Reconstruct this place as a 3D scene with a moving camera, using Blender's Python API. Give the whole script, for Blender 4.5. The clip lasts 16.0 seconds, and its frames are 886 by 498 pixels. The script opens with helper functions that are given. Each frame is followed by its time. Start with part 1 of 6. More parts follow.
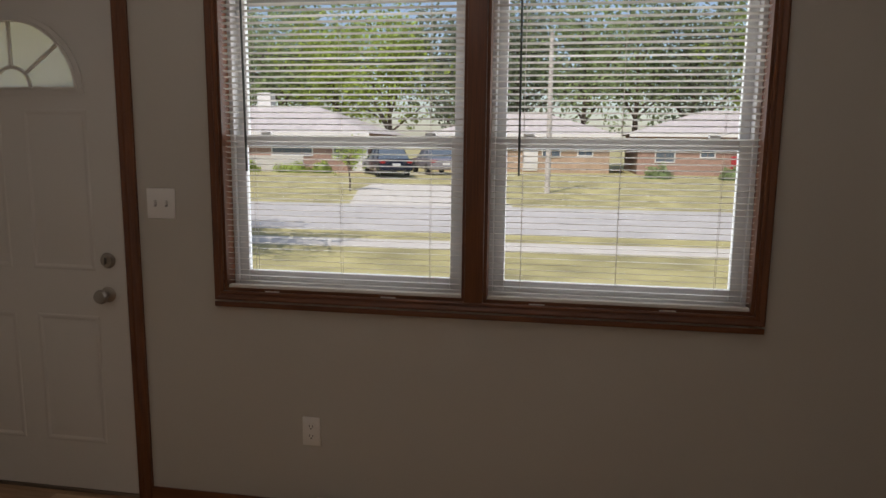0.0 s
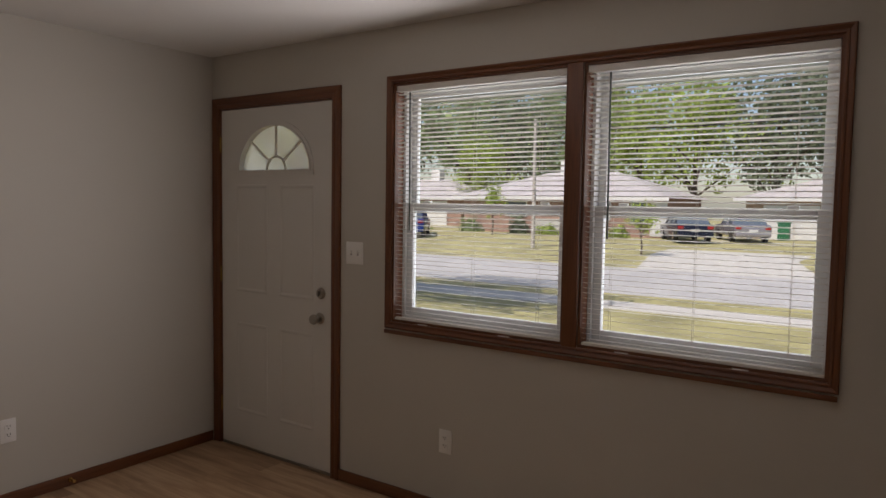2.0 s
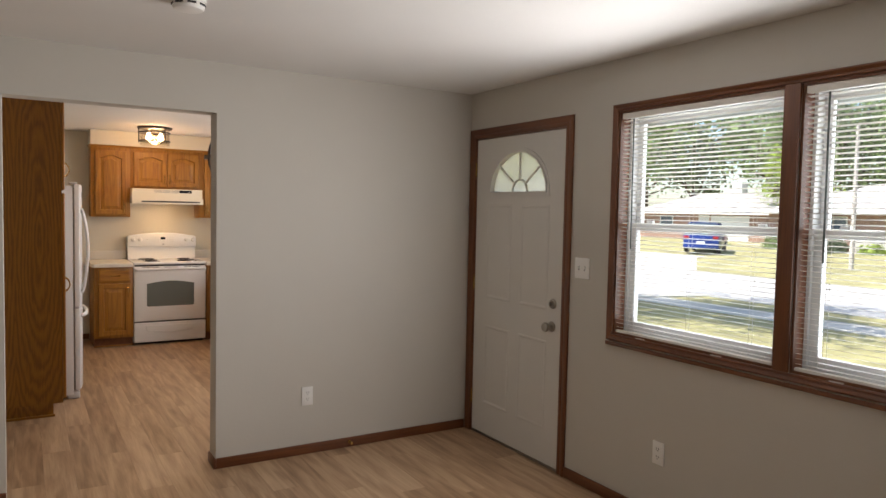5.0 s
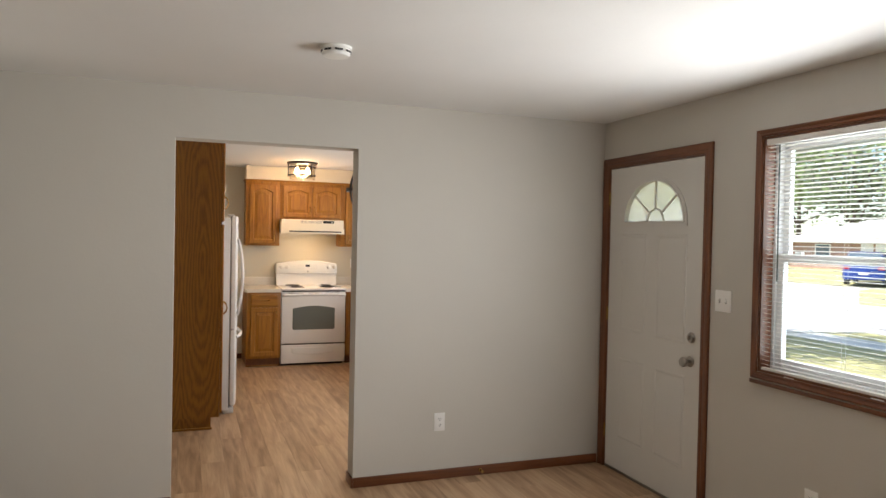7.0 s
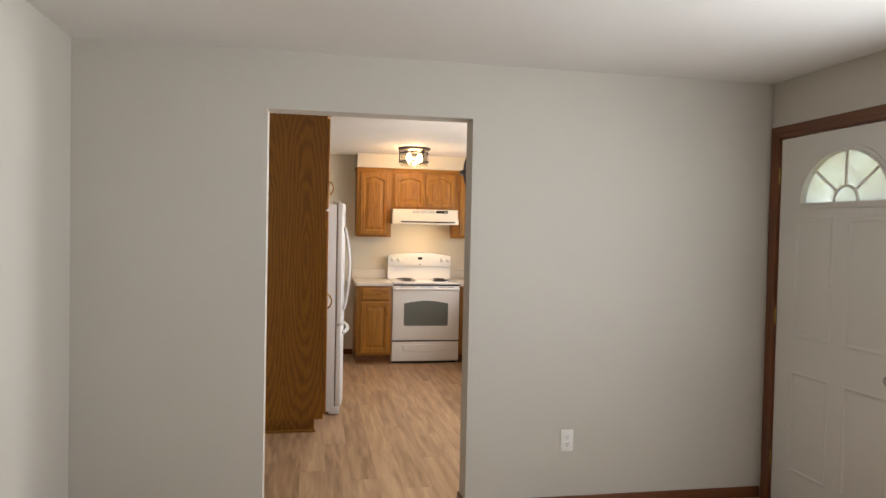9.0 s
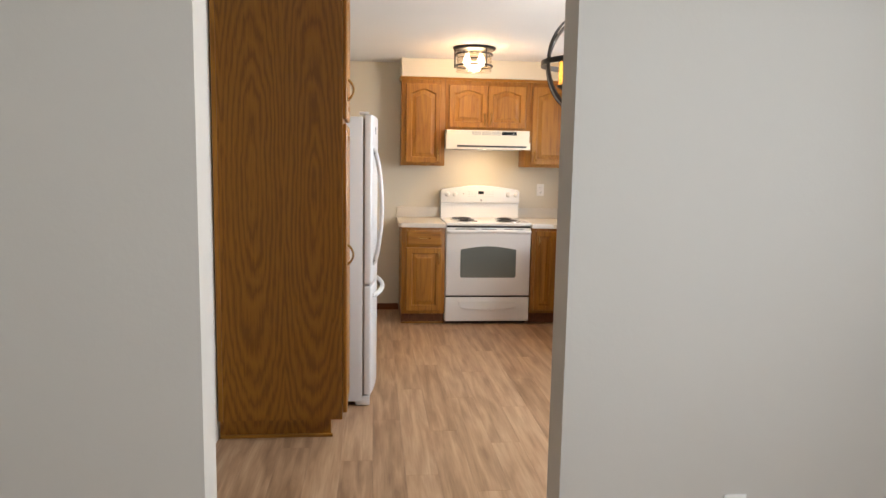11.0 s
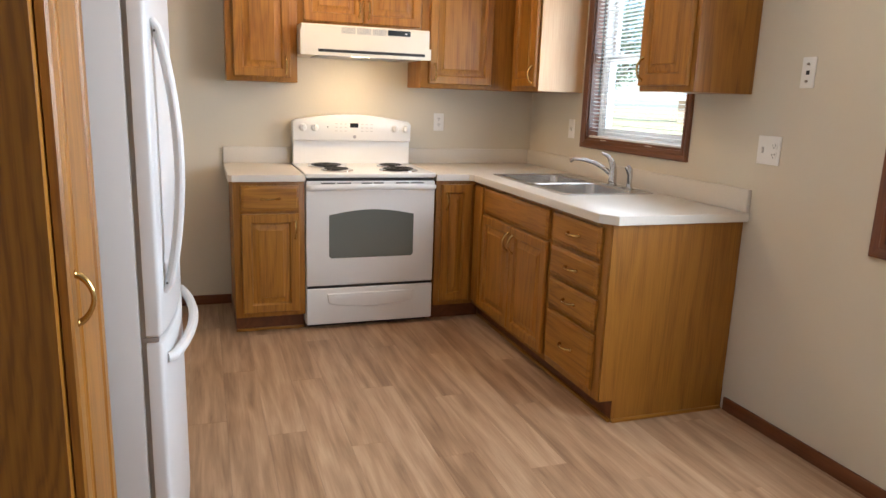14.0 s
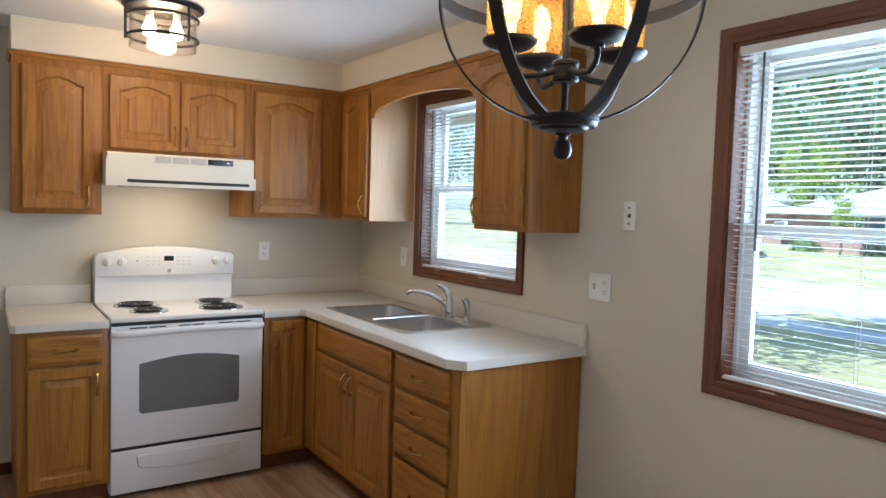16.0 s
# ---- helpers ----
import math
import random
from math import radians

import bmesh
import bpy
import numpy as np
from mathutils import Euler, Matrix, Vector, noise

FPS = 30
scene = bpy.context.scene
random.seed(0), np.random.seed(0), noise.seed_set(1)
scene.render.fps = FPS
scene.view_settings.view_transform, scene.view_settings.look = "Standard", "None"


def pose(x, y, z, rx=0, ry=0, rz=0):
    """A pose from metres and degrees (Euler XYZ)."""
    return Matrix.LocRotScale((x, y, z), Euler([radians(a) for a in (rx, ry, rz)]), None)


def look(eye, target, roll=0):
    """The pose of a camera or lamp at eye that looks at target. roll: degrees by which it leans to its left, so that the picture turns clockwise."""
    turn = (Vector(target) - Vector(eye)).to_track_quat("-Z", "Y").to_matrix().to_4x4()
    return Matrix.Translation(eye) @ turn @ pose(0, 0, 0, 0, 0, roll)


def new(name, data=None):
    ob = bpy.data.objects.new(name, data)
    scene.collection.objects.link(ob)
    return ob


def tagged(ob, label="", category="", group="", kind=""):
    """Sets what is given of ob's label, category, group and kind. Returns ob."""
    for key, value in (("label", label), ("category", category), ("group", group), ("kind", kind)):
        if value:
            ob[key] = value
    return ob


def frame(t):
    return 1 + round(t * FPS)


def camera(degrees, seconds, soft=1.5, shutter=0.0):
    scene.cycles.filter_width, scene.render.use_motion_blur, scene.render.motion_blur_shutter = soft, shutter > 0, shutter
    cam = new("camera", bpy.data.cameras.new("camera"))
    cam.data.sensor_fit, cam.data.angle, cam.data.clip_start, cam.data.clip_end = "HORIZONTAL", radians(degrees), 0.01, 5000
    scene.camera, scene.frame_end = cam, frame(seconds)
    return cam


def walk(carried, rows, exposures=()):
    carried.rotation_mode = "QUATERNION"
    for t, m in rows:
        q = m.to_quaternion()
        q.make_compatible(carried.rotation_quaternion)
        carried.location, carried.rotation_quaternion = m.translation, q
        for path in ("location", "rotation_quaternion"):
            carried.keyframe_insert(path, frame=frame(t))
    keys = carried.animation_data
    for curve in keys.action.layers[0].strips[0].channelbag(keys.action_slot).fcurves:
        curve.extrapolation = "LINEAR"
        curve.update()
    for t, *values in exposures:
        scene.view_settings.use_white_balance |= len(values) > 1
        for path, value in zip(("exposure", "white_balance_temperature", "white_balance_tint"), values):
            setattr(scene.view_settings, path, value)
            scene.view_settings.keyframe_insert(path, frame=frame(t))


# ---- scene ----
# camera and its walk
cam = camera(65.3, 16.0)
PATH = [
    (0, (0.073, 0.222, 1.472), (-0.257, 2.171, 1.170), 0.6),
    (0.5, (0.277, 0.120, 1.446), (-0.281, 2.029, 1.238), 0.9),
    (1, (0.531, 0.089, 1.470), (-0.290, 1.906, 1.318), 0.7),
    (1.5, (0.773, 0.017, 1.476), (-0.243, 1.735, 1.344), 0.9),
    (2, (0.983, -0.022, 1.496), (-0.157, 1.616, 1.365), 0.9),
    (2.5, (1.162, -0.034, 1.502), (-0.113, 1.500, 1.362), 1.0),
    (3, (1.325, -0.043, 1.502), (-0.093, 1.361, 1.367), 0.9),
    (3.5, (1.438, -0.048, 1.514), (-0.085, 1.241, 1.376), 1.0),
    (4, (1.469, -0.015, 1.517), (-0.121, 1.192, 1.392), 1.1),
    (4.5, (1.473, -0.018, 1.526), (-0.179, 1.102, 1.409), 1.2),
    (5, (1.475, -0.028, 1.533), (-0.233, 1.007, 1.426), 1.2),
    (7.5, (1.525, -0.050, 1.545), (-0.380, 0.558, 1.519), 1.2),
    (8, (1.439, -0.029, 1.528), (-0.492, 0.492, 1.499), 1.2),
    (8.5, (1.211, 0.006, 1.516), (-0.741, 0.439, 1.477), 1.2),
    (9, (0.917, 0.104, 1.485), (-1.047, 0.476, 1.433), 1.2),
    (9.5, (0.519, 0.192, 1.478), (-1.461, 0.472, 1.413), 1.2),
    (10, (0.121, 0.234, 1.456), (-1.863, 0.459, 1.342), 1.4),
    (10.2, (-0.037, 0.265, 1.456), (-2.020, 0.481, 1.305), 1.2),
    (12.5, (-1.908, 0.417, 1.340), (-3.882, 0.618, 1.042), 1.3),
    (13, (-2.311, 0.433, 1.365), (-4.268, 0.671, 1.032), 1.5),
    (13.5, (-2.606, 0.448, 1.335), (-4.525, 0.837, 0.926), 1.6),
    (14, (-2.821, 0.458, 1.342), (-4.666, 1.103, 0.916), 2.0),
    (14.5, (-2.964, 0.488, 1.379), (-4.727, 1.348, 0.992), 2.0),
    (15, (-3.008, 0.472, 1.421), (-4.727, 1.456, 1.144), 2.0),
    (15.5, (-3.031, 0.465, 1.456), (-4.712, 1.532, 1.273), 1.9),
    (16, (-3.038, 0.462, 1.494), (-4.695, 1.576, 1.375), 1.8),
]
EXPOSURES = [(0, -0.20, 7200, 21), (1.0, -0.20, 7200, 21), (2.0, -0.22, 7250, 23), (3.0, 0.02, 7250, 24), (4.0, 0.4, 7150, 21), (5.0, 0.8, 6950, 16.5), (7.5, 1.15, 6750, 12.5), (9.0, 1.3, 6600, 12), (10.0, 1.4, 6400, 11.5), (12.5, 1.54, 6050, 11), (13, 1.52, 6150, 11.5), (14, 1.42, 5800, 10.5), (14.5, 1.36, 5700, 10), (15, 1.26, 5450, 8.5), (16, 1.0, 5100, 6)]
walk(cam, [(t, look(eye, target, roll)) for t, eye, target, roll in PATH], EXPOSURES)

# plan, metres
NORTH = 2.662      # inner face of the window wall
PART_E, PART_W = -2.609, -2.755   # partition between living room and kitchen
SOUTH = -1.016     # inner face of the living room's south wall
# east end is unseen; set far back to weaken bounced light
EAST = 4.6
WEST = -7.33       # inner face of the range wall
CEIL = 2.36
OUT = NORTH + 0.16 # outer face of the window wall

# world, sun and window light
world = bpy.data.worlds.new("world")
scene.world = world
world.use_nodes = True
wn = world.node_tree.nodes
sky = wn.new("ShaderNodeTexSky")
sky.sky_type, sky.sun_disc = "NISHITA", False
sky.sun_elevation, sky.sun_rotation = radians(56), radians(195)
wn["Background"].inputs["Strength"].default_value = 0.15
world.node_tree.links.new(sky.outputs[0], wn["Background"].inputs[0])
sun = new("sun", bpy.data.lights.new("sun", "SUN"))
sun.data.energy, sun.data.angle, sun.data.color = 5.0, radians(0.5), (1.0, 0.95, 0.87)
sun.matrix_basis = look((-8, -20, 33), (0, 0, 0))


def lamp(name, kind, m, energy, color, size=0.1, size_y=0.1):
    ob = new(name, bpy.data.lights.new(name, kind))
    ob.matrix_basis, ob.data.energy, ob.data.color = m, energy, color
    if kind == "AREA":
        ob.data.shape, ob.data.size, ob.data.size_y = "RECTANGLE", size, size_y
    else:
        ob.data.shadow_soft_size = size
    return ob


DAY = (0.93, 0.97, 1.0)
for cx, cz, w, h, outer, inner, rise in ((-0.72, 1.49, 0.86, 1.1, 7, 11.3, 0.03), (0.26, 1.49, 0.86, 1.1, 7, 9.8, 0.03), (-4.05, 1.5, 0.86, 1.1, 8, 14, -0.45), (-6.09, 1.6, 0.8, 0.85, 6, 3, -0.1)):
    lamp("window_light", "AREA", look((cx, OUT + 0.03, cz), (cx, 0, cz + 0.1)), outer, (0.86, 0.94, 1.0), w, h)
    pane_light = lamp("window_light", "AREA", look((cx, NORTH - 0.075, cz), (cx - (0.34 if cx > -2 else 0), 0, cz + rise)), inner, DAY, w, h * 0.8)
    pane_light.data.spread = radians(172 if cx > -2 else 162)


# materials
def material(name, color=(0.8, 0.8, 0.8), rough=0.5, metal=0.0, var=0.0, scale=6.0, bump=0.0, bump_scale=200.0, alpha_shadow=None, spec=0.5):
    m = bpy.data.materials.new(name)
    m.use_nodes = True
    nt = m.node_tree
    b = nt.nodes["Principled BSDF"]
    b.inputs["Base Color"].default_value = (*color, 1)
    b.inputs["Roughness"].default_value, b.inputs["Metallic"].default_value = rough, metal
    b.inputs["Specular IOR Level"].default_value = spec
    co = nt.nodes.new("ShaderNodeTexCoord")
    if var:
        n = nt.nodes.new("ShaderNodeTexNoise")
        n.inputs["Scale"].default_value, n.inputs["Detail"].default_value = scale, 6
        nt.links.new(co.outputs["Object"], n.inputs["Vector"])
        r = nt.nodes.new("ShaderNodeValToRGB")
        r.color_ramp.elements[0].position, r.color_ramp.elements[1].position = 0.3, 0.7
        r.color_ramp.elements[0].color = (*[c * (1 - var) for c in color], 1)
        r.color_ramp.elements[1].color = (*[min(1, c * (1 + var)) for c in color], 1)
        nt.links.new(n.outputs["Fac"], r.inputs["Fac"])
        nt.links.new(r.outputs["Color"], b.inputs["Base Color"])
        mr = nt.nodes.new("ShaderNodeMapRange")
        mr.inputs["To Min"].default_value, mr.inputs["To Max"].default_value = rough * 0.85, min(1, rough * 1.15)
        nt.links.new(n.outputs["Fac"], mr.inputs["Value"])
        nt.links.new(mr.outputs[0], b.inputs["Roughness"])
    if bump:
        n2 = nt.nodes.new("ShaderNodeTexNoise")
        n2.inputs["Scale"].default_value, n2.inputs["Detail"].default_value = bump_scale, 3
        nt.links.new(co.outputs["Object"], n2.inputs["Vector"])
        bp = nt.nodes.new("ShaderNodeBump")
        bp.inputs["Strength"].default_value, bp.inputs["Distance"].default_value = bump, 0.002
        nt.links.new(n2.outputs["Fac"], bp.inputs["Height"])
        nt.links.new(bp.outputs["Normal"], b.inputs["Normal"])
    return m


def ramp(nt, stops):
    r = nt.nodes.new("ShaderNodeValToRGB")
    while len(r.color_ramp.elements) < len(stops):
        r.color_ramp.elements.new(0.5)
    for e, (p, c) in zip(r.color_ramp.elements, stops):
        e.position, e.color = p, (*c, 1)
    return r


def wood(name, light, dark, axis="z", rough=0.38, figure=0.5, coat=0.15, rings=9.0, seed=0.0):
    """Stained timber: long figure, growth rings and fine pores that run along one axis."""
    m = bpy.data.materials.new(name)
    m.use_nodes = True
    nt = m.node_tree
    L, b = nt.links.new, nt.nodes["Principled BSDF"]
    b.inputs["Roughness"].default_value = rough
    b.inputs["Coat Weight"].default_value, b.inputs["Coat Roughness"].default_value = coat, 0.25
    co = nt.nodes.new("ShaderNodeTexCoord")
    info = nt.nodes.new("ShaderNodeObjectInfo")
    shift = nt.nodes.new("ShaderNodeVectorMath")
    shift.operation = "MULTIPLY_ADD"
    L(info.outputs["Random"], shift.inputs[0])
    shift.inputs[1].default_value = (7.0, 5.0, 3.0)
    L(co.outputs["Object"], shift.inputs[2])

    def mapped(across, along):
        mp = nt.nodes.new("ShaderNodeMapping")
        sc = [across] * 3
        sc["xyz".index(axis)] = along
        mp.inputs["Scale"].default_value = sc
        mp.inputs["Location"].default_value = (seed, seed * 1.7, seed * 0.6)
        L(shift.outputs[0], mp.inputs["Vector"])
        return mp

    broad = nt.nodes.new("ShaderNodeTexNoise")
    broad.inputs["Scale"].default_value, broad.inputs["Detail"].default_value, broad.inputs["Distortion"].default_value = 1.0, 3, 0.6
    L(mapped(7.0, 0.7).outputs[0], broad.inputs["Vector"])
    mul = nt.nodes.new("ShaderNodeMath")
    mul.operation = "MULTIPLY"
    mul.inputs[1].default_value = rings
    L(broad.outputs["Fac"], mul.inputs[0])
    ping = nt.nodes.new("ShaderNodeMath")
    ping.operation = "PINGPONG"
    ping.inputs[1].default_value = 0.5
    L(mul.outputs[0], ping.inputs[0])
    pores = nt.nodes.new("ShaderNodeTexNoise")
    pores.inputs["Scale"].default_value, pores.inputs["Detail"].default_value = 1.0, 4
    L(mapped(210.0, 6.0).outputs[0], pores.inputs["Vector"])
    add = nt.nodes.new("ShaderNodeMath")
    add.operation = "MULTIPLY_ADD"
    L(ping.outputs[0], add.inputs[0])
    add.inputs[1].default_value = figure
    fine = nt.nodes.new("ShaderNodeMath")
    fine.operation = "MULTIPLY_ADD"
    fine.inputs[1].default_value, fine.inputs[2].default_value = 0.6, 0.17
    L(pores.outputs["Fac"], fine.inputs[0])
    L(fine.outputs[0], add.inputs[2])
    mid = tuple((a + c) / 2 for a, c in zip(light, dark))
    r = ramp(nt, [(0.38, dark), (0.55, mid), (0.8, light)])
    L(add.outputs[0], r.inputs["Fac"])
    L(r.outputs["Color"], b.inputs["Base Color"])
    bp = nt.nodes.new("ShaderNodeBump")
    bp.inputs["Strength"].default_value, bp.inputs["Distance"].default_value = 0.15, 0.001
    L(pores.outputs["Fac"], bp.inputs["Height"])
    L(bp.outputs["Normal"], b.inputs["Normal"])
    return m


def veneer():
    """Wide flat-sawn oak veneer with tall cathedral arches."""
    m = bpy.data.materials.new("oak_veneer")
    m.use_nodes = True
    nt = m.node_tree
    L, b = nt.links.new, nt.nodes["Principled BSDF"]
    b.inputs["Roughness"].default_value = 0.36
    b.inputs["Coat Weight"].default_value, b.inputs["Coat Roughness"].default_value = 0.2, 0.25
    co = nt.nodes.new("ShaderNodeTexCoord")

    def mapped(scale, loc=(0, 0, 0)):
        mp = nt.nodes.new("ShaderNodeMapping")
        mp.inputs["Scale"].default_value, mp.inputs["Location"].default_value = scale, loc
        L(co.outputs["Object"], mp.inputs["Vector"])
        return mp

    # repeated leaves of veneer across the panel, each a stretched set of rings
    sep = nt.nodes.new("ShaderNodeSeparateXYZ")
    L(co.outputs["Object"], sep.inputs[0])

    def math_(op, a, c):
        n = nt.nodes.new("ShaderNodeMath")
        n.operation = op
        for k, v in enumerate((a, c)):
            if isinstance(v, (int, float)):
                n.inputs[k].default_value = v
            else:
                L(v, n.inputs[k])
        return n.outputs[0]

    wob = nt.nodes.new("ShaderNodeTexNoise")
    wob.inputs["Scale"].default_value, wob.inputs["Detail"].default_value = 1.0, 4
    L(mapped((4, 4, 1.1)).outputs[0], wob.inputs["Vector"])
    jag = nt.nodes.new("ShaderNodeTexNoise")
    jag.inputs["Scale"].default_value, jag.inputs["Detail"].default_value = 1.0, 2
    L(mapped((70, 70, 9)).outputs[0], jag.inputs["Vector"])
    leafy = math_("PINGPONG", math_("ADD", sep.outputs["Y"], 0.825), 0.1475)
    across = math_("MULTIPLY", leafy, 8.0)
    along = math_("MULTIPLY", math_("SUBTRACT", sep.outputs["Z"], 1.32), 1.15)
    far = math_("SQRT", math_("ADD", math_("MULTIPLY", across, across), math_("MULTIPLY", along, along)), 0)
    bent = math_("ADD", math_("MULTIPLY", far, 6.0), math_("ADD", math_("MULTIPLY", wob.outputs["Fac"], 5.5), math_("MULTIPLY", jag.outputs["Fac"], 0.8)))
    ring = math_("PINGPONG", bent, 0.5)
    pores = nt.nodes.new("ShaderNodeTexNoise")
    pores.inputs["Scale"].default_value, pores.inputs["Detail"].default_value = 1.0, 4
    L(mapped((190, 190, 5)).outputs[0], pores.inputs["Vector"])
    tone = math_("ADD", math_("MULTIPLY", ring, 0.58), math_("MULTIPLY", pores.outputs["Fac"], 0.5))
    r = ramp(nt, [(0.27, (0.195, 0.072, 0.005)), (0.42, (0.275, 0.108, 0.008)), (0.64, (0.325, 0.136, 0.011))])
    L(tone, r.inputs["Fac"])
    L(r.outputs["Color"], b.inputs["Base Color"])
    bp = nt.nodes.new("ShaderNodeBump")
    bp.inputs["Strength"].default_value, bp.inputs["Distance"].default_value = 0.15, 0.001
    L(pores.outputs["Fac"], bp.inputs["Height"])
    L(bp.outputs["Normal"], b.inputs["Normal"])
    return m


def glass(name, color=(1, 1, 1), rough=0.0, ior=1.45, thin=True, edge=0.02):
    m = bpy.data.materials.new(name)
    m.use_nodes = True
    nt = m.node_tree
    if thin:
        nt.nodes.remove(nt.nodes["Principled BSDF"])
        t, g, mix, f, pw, sc = (nt.nodes.new(k) for k in ("ShaderNodeBsdfTransparent", "ShaderNodeBsdfGlossy", "ShaderNodeMixShader", "ShaderNodeLayerWeight", "ShaderNodeMath", "ShaderNodeMath"))
        t.inputs["Color"].default_value, g.inputs["Roughness"].default_value = (*color, 1), rough
        pw.operation, sc.operation = "POWER", "MULTIPLY_ADD"
        pw.inputs[1].default_value, sc.inputs[1].default_value, sc.inputs[2].default_value = 4.0, 0.7, edge
        nt.links.new(f.outputs["Facing"], pw.inputs[0])
        nt.links.new(pw.outputs[0], sc.inputs[0])
        nt.links.new(sc.outputs[0], mix.inputs[0])
        nt.links.new(t.outputs[0], mix.inputs[1])
        nt.links.new(g.outputs[0], mix.inputs[2])
        nt.links.new(mix.outputs[0], nt.nodes["Material Output"].inputs["Surface"])
    else:
        b = nt.nodes["Principled BSDF"]
        b.inputs["Base Color"].default_value = (*color, 1)
        b.inputs["Transmission Weight"].default_value, b.inputs["Roughness"].default_value, b.inputs["IOR"].default_value = 1.0, rough, ior
    return m


def whitened_glass():
    """Fan glass: partly clear, partly scattering, added to imitate the white glare behind it."""
    m = bpy.data.materials.new("whitened_fan_glass")
    m.use_nodes = True
    nt = m.node_tree
    nt.nodes.remove(nt.nodes["Principled BSDF"])
    t, d, mix = (nt.nodes.new(k) for k in ("ShaderNodeBsdfTransparent", "ShaderNodeBsdfTranslucent", "ShaderNodeMixShader"))
    d.inputs["Color"].default_value, t.inputs["Color"].default_value = (0.96, 0.97, 1.0, 1), (0.94, 0.97, 1.0, 1)
    mix.inputs[0].default_value = 0.55
    nt.links.new(t.outputs[0], mix.inputs[1])
    nt.links.new(d.outputs[0], mix.inputs[2])
    nt.links.new(mix.outputs[0], nt.nodes["Material Output"].inputs["Surface"])
    return m


def crackle():
    """Amber mercury-glass: clear amber broken by small translucent flecks."""
    m = bpy.data.materials.new("amber_crackle_glass")
    m.use_nodes = True
    nt = m.node_tree
    nt.nodes.remove(nt.nodes["Principled BSDF"])
    L = nt.links.new
    t, d, mix, v, co = (nt.nodes.new(k) for k in ("ShaderNodeBsdfTransparent", "ShaderNodeBsdfTranslucent", "ShaderNodeMixShader", "ShaderNodeTexNoise", "ShaderNodeTexCoord"))
    t.inputs["Color"].default_value, d.inputs["Color"].default_value = (1.0, 0.86, 0.58, 1), (0.30, 0.165, 0.045, 1)
    v.inputs["Scale"].default_value, v.inputs["Detail"].default_value = 240, 3
    L(co.outputs["Object"], v.inputs["Vector"])
    r = ramp(nt, [(0.42, (0.15, 0.15, 0.15)), (0.58, (0.85, 0.85, 0.85))])
    L(v.outputs["Fac"], r.inputs["Fac"])
    L(r.outputs["Color"], mix.inputs[0])
    L(t.outputs[0], mix.inputs[1])
    L(d.outputs[0], mix.inputs[2])
    L(mix.outputs[0], nt.nodes["Material Output"].inputs["Surface"])
    return m


def glowing(name, color, strength):
    m = bpy.data.materials.new(name)
    m.use_nodes = True
    b = m.node_tree.nodes["Principled BSDF"]
    b.inputs["Base Color"].default_value = (*color, 1)
    b.inputs["Emission Color"].default_value, b.inputs["Emission Strength"].default_value = (*color, 1), strength
    return m


M_WALL = material("wall_paint", (0.545, 0.516, 0.462), 0.75, var=0.025, scale=1.2, bump=0.25, bump_scale=55)
M_KWALL = material("kitchen_wall_paint", (0.63, 0.58, 0.475), 0.7, var=0.025, scale=1.2, bump=0.25, bump_scale=55)
M_CEIL = material("ceiling_paint", (0.74, 0.73, 0.71), 0.85, var=0.02, scale=2, bump=0.35, bump_scale=35)
M_TRIM = {a: wood("stained_trim_" + a, (0.185, 0.060, 0.018), (0.09, 0.026, 0.008), a, 0.38, 0.4, 0.2, 5) for a in "xyz"}
M_BROWN = wood("dark_door_veneer", (0.21, 0.088, 0.016), (0.10, 0.040, 0.007), "z", 0.35, 0.5, 0.2, 7)
M_OAK = {a: wood("oak_" + a, (0.41, 0.179, 0.017), (0.205, 0.078, 0.006), a, 0.44, 0.42, 0.06, 7) for a in "xyz"}
M_OAKSIDE = wood("oak_side", (0.36, 0.153, 0.016), (0.20, 0.078, 0.007), "z", 0.45, 0.4, 0.05, 6)
M_PANTRY = veneer()
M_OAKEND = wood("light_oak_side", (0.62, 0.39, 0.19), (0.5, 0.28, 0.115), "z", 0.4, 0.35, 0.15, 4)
M_WHITE = material("white_enamel", (0.80, 0.80, 0.79), 0.22, var=0.01, scale=3)
M_FRIDGE = material("refrigerator_enamel", (0.66, 0.665, 0.67), 0.3, var=0.01, scale=3, bump=0.06, bump_scale=240)
M_ENTRY = material("door_white_paint", (0.66, 0.64, 0.60), 0.42, var=0.015, scale=3, bump=0.08, bump_scale=160)
M_VINYL = material("white_vinyl", (0.80, 0.80, 0.80), 0.4, var=0.01, scale=4)
M_SLAT = material("blind_slat_white", (0.78, 0.75, 0.70), 0.45, var=0.02, scale=4)
M_PLATE = material("white_plate_plastic", (0.82, 0.81, 0.78), 0.35)
M_SLOT = material("dark_slot", (0.02, 0.02, 0.02), 0.6)
M_BLACK = material("black_iron", (0.018, 0.017, 0.018), 0.45, metal=0.4, var=0.15, scale=30)
M_COIL = material("burner_coil", (0.02, 0.02, 0.02), 0.55, metal=0.2)
M_CHROME = material("chrome", (0.62, 0.62, 0.63), 0.05, metal=1.0)
M_STEEL = material("brushed_steel", (0.62, 0.62, 0.62), 0.26, metal=1.0)
M_NICKEL = material("satin_nickel", (0.36, 0.33, 0.29), 0.3, metal=1.0)
M_BRASS = material("antique_brass", (0.50, 0.33, 0.12), 0.22, metal=1.0)
M_COUNTER = material("cream_laminate", (0.66, 0.615, 0.545), 0.38, var=0.05, scale=260)
M_HOOD = material("almond_enamel", (0.72, 0.67, 0.55), 0.3, var=0.01)
